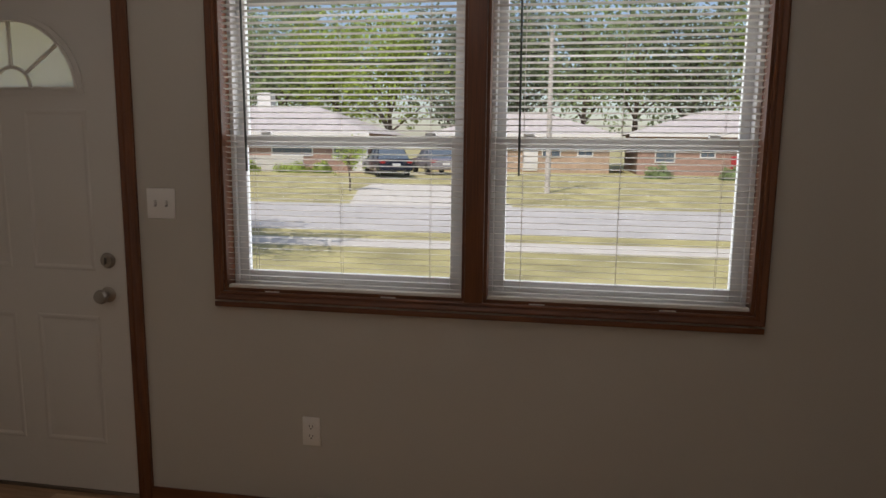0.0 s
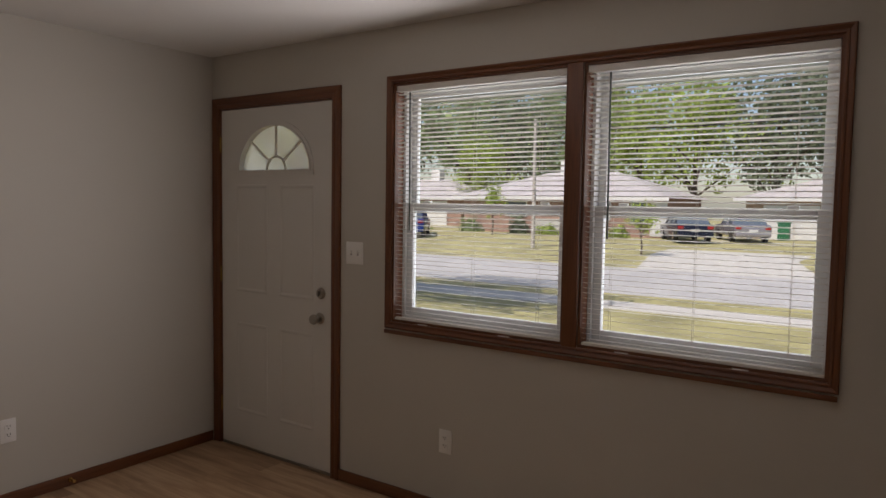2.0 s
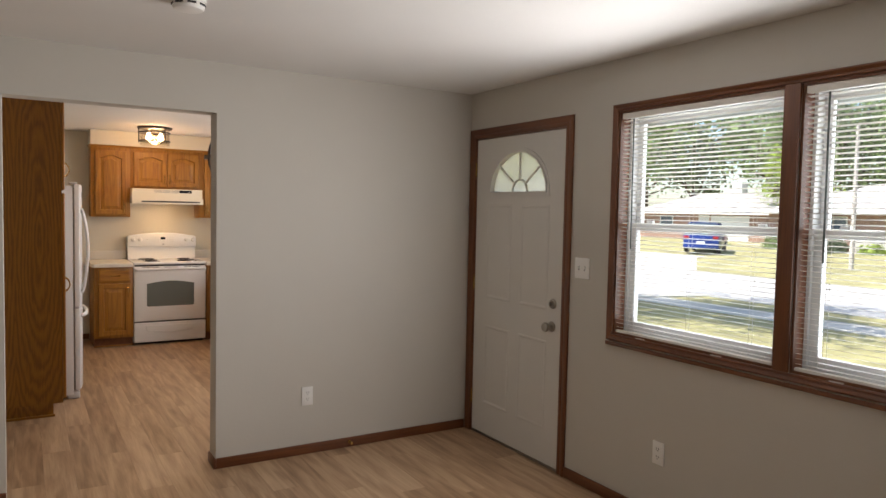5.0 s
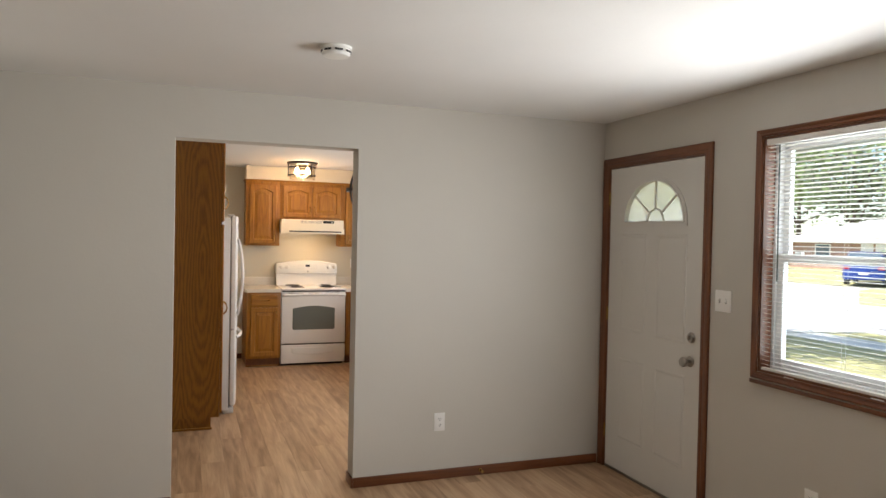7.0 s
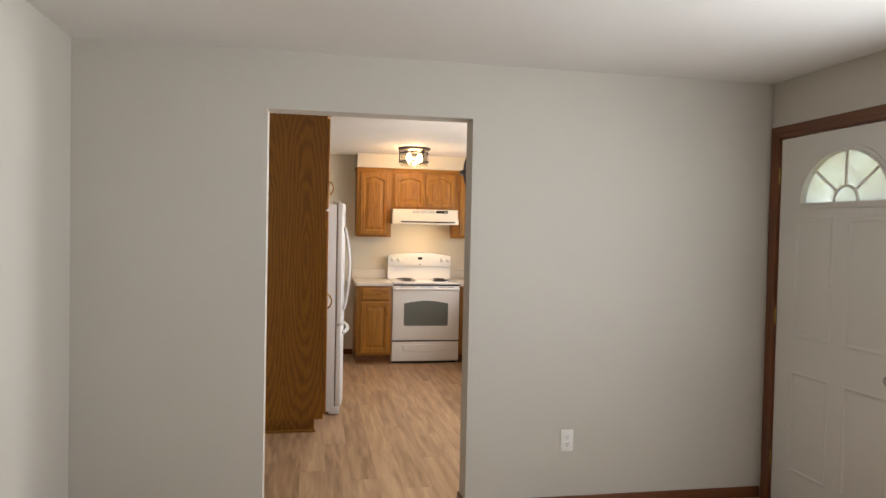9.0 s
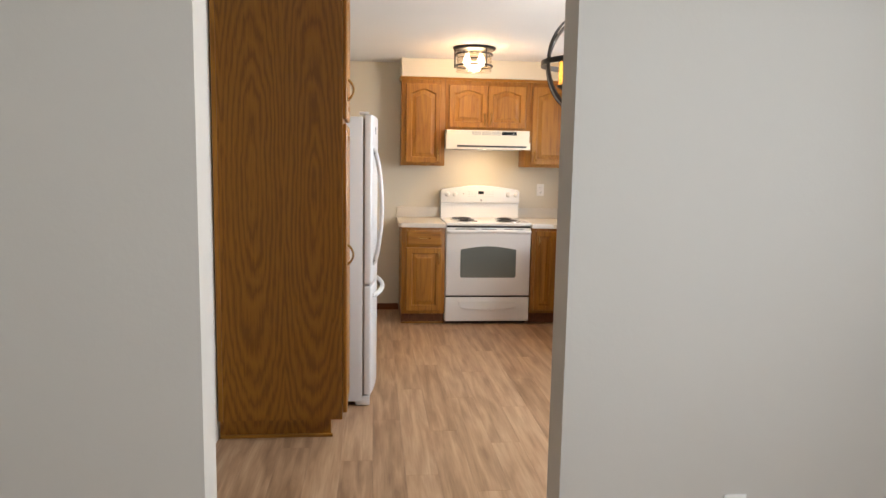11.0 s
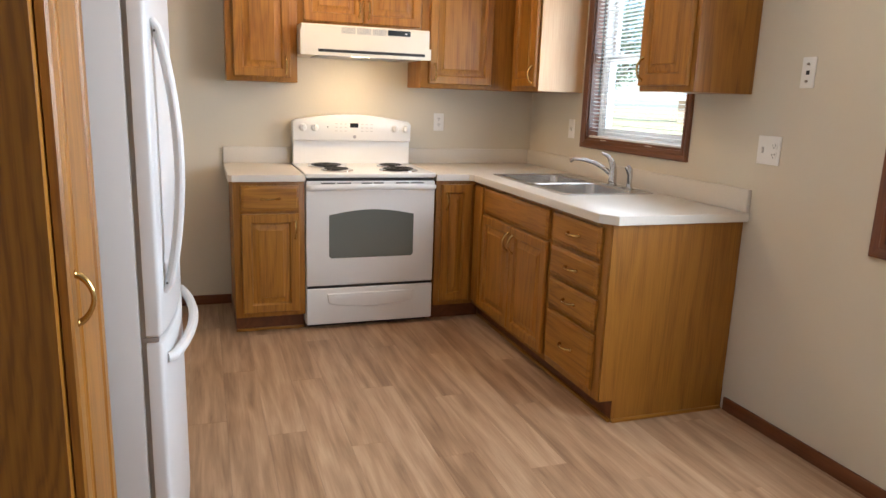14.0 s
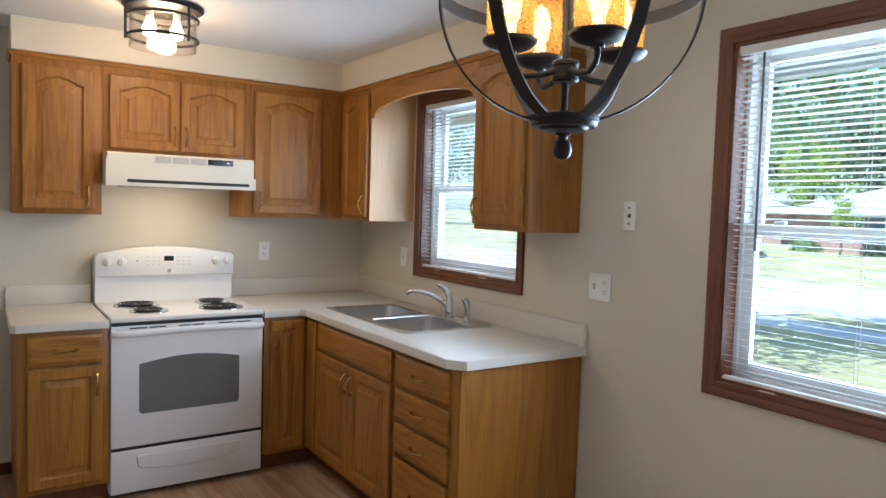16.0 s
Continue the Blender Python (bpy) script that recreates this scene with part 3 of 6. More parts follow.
part("threshold", bx(DOOR[0] + 0.012, DOOR[1] - 0.012, NORTH + 0.0, NORTH + 0.155, -0.002, 0.012, bevel=0.003), M_NICKEL, trim, "metal threshold")
for x in (DOOR[0] + 0.012, DOOR[1] - 0.026):
    part("door_stop", bx(x, x + 0.014, NORTH + 0.052, NORTH + 0.09, 0.012, DOOR[3] - 0.01), M_TRIM["z"], trim)

DX0, DX1, DZ0, DZ1 = -2.527, -1.613, 0.016, 2.030
FAN_X, FAN_Z, FAN_R, FAN_H = -2.065, 1.672, 0.288, 0.250
PANELS = ((-2.399, -2.119), (-2.022, -1.742))
door = thing("door_1", (DX0, NORTH, 0), "closed white six-panel front door with fan-shaped glass", "door", kind="structure")


def fan_arc(grow, a0, a1, n):
    return [(FAN_X + (FAN_R + grow) * math.cos(radians(a0 + (a1 - a0) * i / n)), FAN_Z + (FAN_H + grow) * math.sin(radians(a0 + (a1 - a0) * i / n))) for i in range(n + 1)]


fan = [(FAN_X - FAN_R, FAN_Z), (FAN_X + FAN_R, FAN_Z)] + fan_arc(0, 4, 176, 20)
part("leaf", prism(bmesh.new(), rect(DX0, DX1, DZ0, DZ1), -0.047, -0.003, [fan, *[rect(a + 0.006, b - 0.006, z0 + 0.006, z1 - 0.006) for a, b in PANELS for z0, z1 in ((0.955, 1.590), (0.225, 0.770))]]), M_ENTRY, door, m=north)


def emboss(x0, x1, z0, z1, parent):
    """A pressed panel: a raised ogee ring round a slightly raised field."""
    bm = bmesh.new()
    rings = []
    for inset, h in ((0, -0.0031), (0.005, -0.0005), (0.012, -0.0005), (0.022, -0.0042), (0.028, -0.0042), (0.045, -0.0012)):
        rings.append([bm.verts.new((x, z, h)) for x, z in rect(x0 + inset, x1 - inset, z0 + inset, z1 - inset)])
    for r, s in zip(rings, rings[1:]):
        for k in range(4):
            bm.faces.new((r[k], r[(k + 1) % 4], s[(k + 1) % 4], s[k]))
    bm.faces.new(rings[-1])
    return part("panel", bm, M_ENTRY, parent, m=north, smooth=20)


for a, c in PANELS:
    emboss(a, c, 0.955, 1.590, door)
    emboss(a, c, 0.225, 0.770, door)
bm = bmesh.new()
outer = [(FAN_X - FAN_R - 0.032, FAN_Z - 0.03), (FAN_X + FAN_R + 0.032, FAN_Z - 0.03)] + fan_arc(0.03, 0, 180, 24)
prism(bm, outer, -0.006, 0.004, [fan])
inner2 = [(FAN_X - FAN_R - 0.012, FAN_Z - 0.01), (FAN_X + FAN_R + 0.012, FAN_Z - 0.01)] + fan_arc(0.012, 2, 178, 24)
prism(bm, inner2, 0.004, 0.010, [fan])
fl = part("fan_light_frame", bm, M_ENTRY, door, m=north)
bm = bmesh.new()
for ang in (42, 90, 138):
    c, s = math.cos(radians(ang)), math.sin(radians(ang))
    rod(bm, (FAN_X + 0.075 * c, FAN_Z + 0.075 * s, -0.018), (FAN_X + FAN_R * c, FAN_Z + FAN_H * s, -0.018), 0.0075, 8)
sweep(bm, [(x, y, -0.018) for x, y in arc(FAN_X, FAN_Z, 0.078, 0, 180, 14)], 0.0075, 8)
part("fan_bars", bm, M_ENTRY, fl, m=north)
g = part("pane", prism(bmesh.new(), fan, -0.028, -0.024), M_FANGLASS, fl, "fan-shaped glass whitened by added scattering", m=north)
g.visible_shadow = False


def knob_at(parent, m, ball=True, mat=None, name="door_knob"):
    bm = bmesh.new()
    prof = [(0, 0.002), (0.031, 0.002), (0.032, 0.006), (0.027, 0.010)]
    prof += [(0.012, 0.013), (0.011, 0.030), (0.020, 0.036), (0.0275, 0.046), (0.0285, 0.056), (0.024, 0.064), (0, 0.067)] if ball else [(0.024, 0.018), (0.010, 0.020), (0, 0.020)]
    lathe(bm, prof, seg=28)
    if not ball:
        box(bm, -0.004, 0.004, -0.014, 0.014, 0.019, 0.034, 0.002)
    return part(name, bm, mat or M_NICKEL, parent, m=m)


knob_at(door, north @ Matrix.Translation((-1.692, 0.862, -0.003)))
knob_at(door, north @ Matrix.Translation((-1.685, 1.0, -0.003)), False, name="deadbolt")
for z in (1.83, 1.05, 0.25):
    part("hinge", rod(bmesh.new(), (DX0 - 0.004, NORTH - 0.004, z - 0.045), (DX0 - 0.004, NORTH - 0.004, z + 0.045), 0.006, 10), M_BRASS, door)

# a small stop on the baseboard
bm = lathe(bmesh.new(), [(0, 0), (0.011, 0), (0.011, 0.006), (0.006, 0.008), (0.006, 0.03), (0.009, 0.032), (0.009, 0.042), (0, 0.043)], Matrix.Translation((PART_E + 0.0132, 1.76, 0.035)) @ Matrix.Rotation(radians(90), 4, "Y"), 14)
single("door_stop_peg", bm, M_BRASS, "small brass door stop on the baseboard", "door stop")

# brown slab door in the hall wall
hm = facing((HALL_X, 0, 0), "+x")
trim = thing("trim_5", (HALL_X, -1.0, 0), "brown stained wooden door casing", "door trim", kind="structure")
casing(trim, hm, -1.414, -0.606, 0.0, 2.04, 0.058, horiz="y", bottom=False)
for y in ((-1.42, -1.408), (-0.612, -0.60)):
    part("jamb", bx(HALL_X - 0.108, HALL_X - 0.001, y[0], y[1], 0, 2.04), M_TRIM["z"], trim)
d2 = thing("door_2", (HALL_X, -0.62, 0), "closed brown flush wooden door with brass knob", "door", kind="structure")
part("leaf", bx(HALL_X - 0.05, HALL_X - 0.014, -1.406, -0.615, 0.01, 2.035, bevel=0.002), M_BROWN, d2)
knob_at(d2, hm @ Matrix.Translation((-0.683, 0.935, -0.014)), mat=M_BRASS)


# ---- kitchen cabinets ----
def door_leaf(w, h, arch=0.0, stile=0.055, rail=0.055, t=0.020):
    """Raised-panel cabinet door in its own frame: a stile-and-rail frame, a sunk field and a bevelled panel."""
    bm = bmesh.new()
    K = 12

    def ring(inset_x, inset_y, rise, z):
        pts = [(inset_x, inset_y), (w - inset_x, inset_y)]
        top = h - inset_y
        half = w / 2 - inset_x
        for i in range(K + 1):
            x = w - inset_x - 2 * half * i / K
            s = abs(x - w / 2) / half
            bow = 1.0 if s < 0.001 else (math.cos(min(1.0, s / 0.86) * math.pi / 2) if arch else 1.0)
            pts.append((x, top - rise * (1 - bow)))
        return [bm.verts.new((x, y, z)) for x, y in pts]

    a = arch
    loops = [ring(0, 0, 0, 0), ring(0, 0, 0, t - 0.005), ring(0.005, 0.005, 0, t),
             ring(stile - 0.008, rail - 0.008, a, t), ring(stile - 0.003, rail - 0.003, a, t - 0.005), ring(stile, rail, a, t - 0.013),
             ring(stile + 0.007, rail + 0.007, a, t - 0.013), ring(stile + 0.034, rail + 0.034, a, t - 0.003), ring(stile + 0.036, rail + 0.036, a, t)]
    for r, s in zip(loops, loops[1:]):
        for k in range(len(r)):
            bm.faces.new((r[k], r[(k + 1) % len(r)], s[(k + 1) % len(s)], s[k]))
    bm.faces.new(loops[-1])
    bm.faces.new(list(reversed(loops[0])))
    return bm


def pull(parent, m, vertical=True, length=0.095, mat=None):
    """A bowed pull on two rosettes."""
    bm = bmesh.new()
    h = length / 2
    pts = []
    for i in range(13):
        s = -1 + 2 * i / 12
        pts.append((0, s * h, 0.004 + 0.026 * math.cos(s * math.pi / 2) ** 0.7))
    r = [0.0047 + 0.0024 * abs(-1 + 2 * i / 12) ** 2 for i in range(13)]
    sweep(bm, pts, r, 10)
    for s in (-1, 1):
        lathe(bm, [(0, 0), (0.008, 0), (0.008, 0.003), (0.005, 0.006), (0, 0.006)], Matrix.Translation((0, s * h, 0)), 12)
    if not vertical:
        bm.transform(Matrix.Rotation(radians(90), 4, "Z"))
    return part("handle", bm, mat or M_BRASS, parent, "antique brass bow pull", m=m)


def leaf(cab, m, x0, x1, y0, y1, arch, handle=None, name="door", mat=None, flat=False):
    """A door or drawer front on a cabinet; handle: (x, y, vertical) in the wall's frame."""
    mm = m @ Matrix.Translation((x0, y0, 0.0035))
    if flat:
        bm = bmesh.new()
        w, h = x1 - x0, y1 - y0
        loops = [[bm.verts.new((x, y, z)) for x, y in rect(i, w - i, i, h - i)] for i, z in ((0, 0), (0, 0.011), (0.004, 0.014), (0.012, 0.016), (0.016, 0.019))]
        for r, s in zip(loops, loops[1:]):
            for k in range(4):
                bm.faces.new((r[k], r[(k + 1) % 4], s[(k + 1) % 4], s[k]))
        bm.faces.new(loops[-1])
        bm.faces.new(list(reversed(loops[0])))
    else:
        bm = door_leaf(x1 - x0, y1 - y0, arch)
    d = part(name, bm, mat or M_OAK["z"], cab, m=mm, smooth=25)
    if handle:
        pull(d, m @ Matrix.Translation((handle[0], handle[1], 0.0230)), handle[2])
    return d


UP0, UP1 = 1.402, 2.172     # wall cabinets, bottom and top
UF = -7.04                  # face frame of the range wall's wall cabinets
UN = 2.362                  # face frame of the window wall's wall cabinets
west_up = facing((UF, 0, 0), "+x")
north_up = facing((0, UN, 0), "-y")
GROUP_W, GROUP_B = "oak wall cabinets", "oak base cabinets"


def wall_cab(label, x0, x1, y0, y1, z0, z1, side_mat=None):
    cab = thing("wall_cabinet", ((x0 + x1) / 2, (y0 + y1) / 2, z0), label, "cabinet", GROUP_W)
    part("body", bx(x0, x1, y0, y1, z0, z1, bevel=0.0015), side_mat or M_OAKSIDE, cab)
    return cab


c = wall_cab("narrow oak wall cabinet with one arched raised-panel door", WEST + 0.001, UF, 0.598, 0.9945, UP0, UP1)
leaf(c, west_up, 0.637, 0.955, 1.428, 2.135, 0.035, (0.928, 1.50, True))
c = wall_cab("short oak wall cabinet with two arched doors above range hood", WEST + 0.001, UF, 0.9955, 1.7445, 1.727, UP1)
leaf(c, west_up, 1.028, 1.379, 1.752, 2.135, 0.032, (1.352, 1.835, True))
leaf(c, west_up, 1.383, 1.734, 1.752, 2.135, 0.032, (1.410, 1.835, True))
c = wall_cab("oak corner wall cabinet with one arched raised-panel door", WEST + 0.001, UF, 1.7455, NORTH - 0.001, UP0, UP1)
leaf(c, west_up, 1.798, 2.215, 1.428, 2.135, 0.038, (1.832, 1.50, True))
c = wall_cab("oak wall cabinet with arched door beside the sink window", UF + 0.001, -6.655, UN, NORTH - 0.001, UP0, UP1)
leaf(c, north_up, -6.985, -6.668, 1.428, 2.135, 0.03, (-6.695, 1.50, True))
# this side is paler than the other cabinet sides
part("side_panel", bx(-6.654, -6.648, UN + 0.001, NORTH - 0.002, UP0 + 0.001, UP1 - 0.001), M_OAKEND, c, "pale oak side panel")
c = wall_cab("oak wall cabinet with arched door beside the dining corner", -5.615, -5.235, UN, NORTH - 0.001, UP0, UP1)
leaf(c, north_up, -5.603, -5.262, 1.428, 2.135, 0.03, (-5.572, 1.50, True))
# arched valance over the sink window
bm = bmesh.new()
xa, xb, zt = -6.647, -5.616, UP1 - 0.001
low = [(xb, 2.0), (xb - 0.03, 2.0), (xb - 0.045, 2.03), (xb - 0.075, 2.045)]
low += [(xb - 0.075 - (xb - xa - 0.15) * i / 14, 2.045 + 0.04 * math.sin(math.pi * i / 14) ** 0.7) for i in range(1, 14)]
low += [(xa + 0.075, 2.045), (xa + 0.045, 2.03), (xa + 0.03, 2.0), (xa, 2.0)]
prism(bm, low + [(xa, zt), (xb, zt)], -0.019, 0.0)
single("window_valance", bm, M_OAK["x"], "arched oak valance board above the sink window", "valance", m=north_up)


def crown(name, pts):
    """Small moulding under the soffit along the cabinets' top."""
    bm = bmesh.new()
    prof = [(-0.004, 0.0), (0.006, 0.0), (0.010, 0.006), (0.010, 0.011), (0.018, 0.019), (0.018, 0.0225), (-0.004, 0.0225)]
    rows = []
    for (x, y), (nx, ny) in pts:
        rows.append([bm.verts.new((x + nx * o, y + ny * o, UP1 + h)) for o, h in prof])
    for a, b in zip(rows, rows[1:]):
        for k in range(len(prof)):
            bm.faces.new((a[k], a[(k + 1) % len(prof)], b[(k + 1) % len(prof)], b[k]))
    bm.faces.new(rows[0])
    bm.faces.new(list(reversed(rows[-1])))
    single(name, bm, M_OAK["y"], "oak crown moulding along the wall cabinets", "moulding")


crown("cabinet_crown", [((WEST + 0.025, 0.598), (0, -1)), ((UF, 0.598), (1, -1)), ((UF, UN), (1, -1)), ((-5.235, UN), (1, -1)), ((-5.235, NORTH - 0.025), (1, 0))])

# ---- base cabinets and worktop ----
BF, BN = -6.675, 2.005      # face frames of the two runs
TOP0, TOP1 = 0.868, 0.906   # worktop
west_lo, north_lo = facing((BF, 0, 0), "+x"), facing((0, BN, 0), "-y")


def base_cab(label, x0, x1, y0, y1, toe, top=TOP0 - 0.001):
    cab = thing("base_cabinet", ((x0 + x1) / 2, (y0 + y1) / 2, 0), label, "cabinet", GROUP_B)
    part("body", bx(x0, x1, y0, y1, 0.1, top, bevel=0.0015), M_OAKSIDE, cab)
    part("toe_kick", bx(*toe, 0, 0.099), M_TRIM[("y" if toe[1] - toe[0] < toe[3] - toe[2] else "x")], cab, "dark stained toe board")
    return cab


c = base_cab("oak base cabinet with a drawer above a raised-panel door", WEST + 0.001, BF, 0.598, 0.980, (WEST + 0.001, BF - 0.07, 0.599, 0.979))
leaf(c, west_lo, 0.638, 0.948, 0.705, 0.845, 0, (0.793, 0.775, False), "drawer", M_OAK["y"], True)
leaf(c, west_lo, 0.638, 0.948, 0.128, 0.690, 0, (0.925, 0.60, True))
part("shoe_mould", bx(BF - 0.07, BF - 0.055, 0.598, 0.980, 0, 0.016, bevel=0.004), M_OAK["y"], c)
c = base_cab("narrow oak base cabinet with a tall door, in the corner", WEST + 0.001, BF, 1.752, NORTH - 0.001, (WEST + 0.001, BF - 0.07, 1.752, 2.07))
leaf(c, west_lo, 1.782, 1.972, 0.128, 0.845, 0, (1.812, 0.745, True))
c = base_cab("oak sink base cabinet with false front and two doors", BF + 0.001, -5.680, BN, NORTH - 0.001, (BF + 0.001 - 0.06, -5.680, BN + 0.07, NORTH - 0.001), 0.725)
part("front_rail", bx(BF + 0.001, -5.680, BN, BN + 0.05, 0.7253, TOP0 - 0.001), M_OAKSIDE, c)
leaf(c, north_lo, -6.655, -6.535, 0.128, 0.845, 0, None, flat=True)
leaf(c, north_lo, -6.505, -5.700, 0.705, 0.845, 0, None, "false_front", M_OAK["x"], True)
leaf(c, north_lo, -6.505, -6.106, 0.128, 0.690, 0, (-6.135, 0.60, True))
leaf(c, north_lo, -6.100, -5.700, 0.128, 0.690, 0, (-6.070, 0.60, True))
c = base_cab("oak base cabinet with a stack of four drawers", -5.679, -5.190, BN, NORTH - 0.001, (-5.679, -5.189, BN + 0.07, NORTH - 0.001))
for a, b in ((0.712, 0.845), (0.557, 0.690), (0.402, 0.535), (0.135, 0.380)):
    leaf(c, north_lo, -5.655, -5.240, a, b, 0, (-5.447, (a + b) / 2, False), "drawer", M_OAK["x"], True)
part("end_panel", prism(bmesh.new(), [(0.002, 0.0), (0.585 - 0.002 + 0.06, 0.0), (0.643, TOP0 - 0.001), (0.0, TOP0 - 0.001), (0.0, 0.1), (0.068, 0.1), (0.068, 0.0)][1:] , 0, 0.006), M_OAKSIDE, c,
     m=facing((-5.1895, BN + 0.004, 0), "+x"))
part("shoe_mould", bx(-5.1834, -5.170, BN + 0.07, NORTH - 0.014, 0, 0.016, bevel=0.004), M_OAK["y"], c)
part("shoe_mould", bx(BF - 0.05, -5.183, BN + 0.055, BN + 0.0695, 0, 0.016, bevel=0.004), M_OAK["x"], c)


def worktop(name, outline, holes, label):
    bm = prism(bmesh.new(), outline, TOP0, TOP1, holes)
    bm.normal_update()
    edges = [e for e in bm.edges if all(abs(v.co.z - TOP1) < 1e-5 for v in e.verts) and len(e.link_faces) == 2 and e.calc_face_angle(0) > 1]
    bmesh.ops.bevel(bm, geom=edges, offset=0.006, segments=3, affect="EDGES", profile=0.5)
    return bm


w = thing("worktop", (WEST + 0.3, 0.79, TOP0), "cream laminate worktop with backsplash, beside the range", "worktop", "cream laminate worktops")
part("slab", worktop("slab", [(WEST + 0.001, 0.572), (-6.672, 0.572), (-6.652, 0.594), (-6.652, 0.978), (WEST + 0.001, 0.978)], [], ""), M_COUNTER, w)
part("backsplash", bx(WEST + 0.001, WEST + 0.02, 0.572, 0.978, TOP1 + 0.0005, 1.006, bevel=0.004), M_COUNTER, w)
CE, CF = -5.162, 1.968      # worktop's free end and front edge
SINK = (-6.64, -5.745, 2.085, 2.605)
w = thing("worktop", (-6.0, 2.3, TOP0), "cream laminate L-shaped worktop with clipped corner and sink", "worktop", "cream laminate worktops")
ox = [(WEST + 0.001, 1.746), (-6.652, 1.746), (-6.652, 1.945), (-6.630, CF), (CE - 0.072, CF), (CE, CF + 0.05), (CE, NORTH - 0.001), (WEST + 0.001, NORTH - 0.001)]
part("slab", worktop("slab", ox, [rect(SINK[0] + 0.02, SINK[1] - 0.02, SINK[2] + 0.02, SINK[3] - 0.02)], ""), M_COUNTER, w)
part("backsplash", bx(WEST + 0.001, WEST + 0.02, 1.746, NORTH - 0.022, TOP1 + 0.0005, 1.006, bevel=0.004), M_COUNTER, w)
part("backsplash", bx(WEST + 0.001, CE - 0.001, NORTH - 0.021, NORTH - 0.001, TOP1 + 0.0005, 1.006, bevel=0.004), M_COUNTER, w)

# ---- double sink, faucet, sprayer ----
sk = thing("kitchen_sink", ((SINK[0] + SINK[1]) / 2, 2.36, TOP1), "double-bowl stainless steel sink in the worktop", "sink")


def bowl(x0, x1, y0, y1, depth):
    bm = bmesh.new()
    loops = []
    for inset, z in ((0, TOP1 + 0.004), (0.006, TOP1), (0.014, TOP1 - depth + 0.03), (0.022, TOP1 - depth + 0.01), (0.045, TOP1 - depth)):
        pts = []
        r = max(0.012, 0.05 - inset * 0.4)
        a, b, c, d = x0 + inset, x1 - inset, y0 + inset, y1 - inset
        for cx, cy, s in ((b - r, d - r, 0), (a + r, d - r, 90), (a + r, c + r, 180), (b - r, c + r, 270)):
            pts += arc(cx, cy, r, s, s + 90, 4)
        loops.append([bm.verts.new((x, y, z)) for x, y in pts])
    for r, s in zip(loops, loops[1:]):
        for k in range(len(r)):
            bm.faces.new((r[k], r[(k + 1) % len(r)], s[(k + 1) % len(s)], s[k]))
    bm.faces.new(loops[-1])
    return bm


def rounded(x0, x1, y0, y1, r):
    pts = []
    for cx, cy, s in ((x1 - r, y1 - r, 0), (x0 + r, y1 - r, 90), (x0 + r, y0 + r, 180), (x1 - r, y0 + r, 270)):
        pts += arc(cx, cy, r, s, s + 90, 4)
    return pts


mx = (SINK[0] + SINK[1]) / 2
B1, B2 = (SINK[0] + 0.03, mx - 0.012, SINK[2] + 0.03, 2.505), (mx + 0.012, SINK[1] - 0.03, SINK[2] + 0.03, 2.505)
part("rim", prism(bmesh.new(), rounded(*SINK, 0.03), TOP1 + 0.0005, TOP1 + 0.005, [rounded(*B1, 0.05), rounded(*B2, 0.05)]), M_STEEL, sk)
for b in (B1, B2):
    part("bowl", bowl(*b, 0.17), M_STEEL, sk)
    part("drain", lathe(bmesh.new(), [(0, 0.003), (0.03, 0.003), (0.042, 0.001), (0.043, 0)], Matrix.Translation(((b[0] + b[1]) / 2, (b[2] + b[3]) / 2, TOP1 - 0.1695))), M_CHROME, sk)
fx, fy = -6.06, 2.548
fz = TOP1 + 0.005
fc = thing("kitchen_faucet", (fx, fy, fz), "chrome single-lever faucet with swan spout behind the sink", "faucet")
bm = lathe(bmesh.new(), [(0.028, 0), (0.028, 0.01), (0.022, 0.016), (0.021, 0.075), (0.018, 0.09), (0, 0.095)], Matrix.Translation((fx, fy, fz)))
part("body", bm, M_CHROME, fc)
part("spout", sweep(bmesh.new(), [(fx, fy, fz + 0.05), (fx - 0.03, fy - 0.03, fz + 0.085), (fx - 0.07, fy - 0.075, fz + 0.115), (fx - 0.115, fy - 0.12, fz + 0.13), (fx - 0.155, fy - 0.155, fz + 0.13), (fx - 0.17, fy - 0.168, fz + 0.115)],
                    [0.014, 0.013, 0.0115, 0.0105, 0.010, 0.010], 14), M_CHROME, fc)
part("lever", sweep(bmesh.new(), [(fx, fy, fz + 0.09), (fx - 0.006, fy - 0.006, fz + 0.125), (fx - 0.028, fy - 0.02, fz + 0.155), (fx - 0.06, fy - 0.04, fz + 0.17)], [0.019, 0.017, 0.010, 0.006], 14), M_CHROME, fc)
part("deck_plate", prism(bmesh.new(), rounded(fx - 0.11, fx + 0.11, fy - 0.025, fy + 0.025, 0.024), fz, fz + 0.005), M_CHROME, fc)
sx = -5.90
sp = thing("side_sprayer", (sx, fy, fz), "chrome side sprayer standing beside the faucet", "sprayer")
part("base", lathe(bmesh.new(), [(0.024, 0), (0.024, 0.006), (0.017, 0.012), (0.015, 0.03), (0, 0.03)], Matrix.Translation((sx, fy, fz))), M_CHROME, sp)
part("head", sweep(bmesh.new(), [(sx, fy, fz + 0.03), (sx, fy, fz + 0.075), (sx - 0.003, fy - 0.004, fz + 0.1), (sx - 0.014, fy - 0.014, fz + 0.118)], [0.012, 0.0145, 0.018, 0.014], 14), M_CHROME, sp)

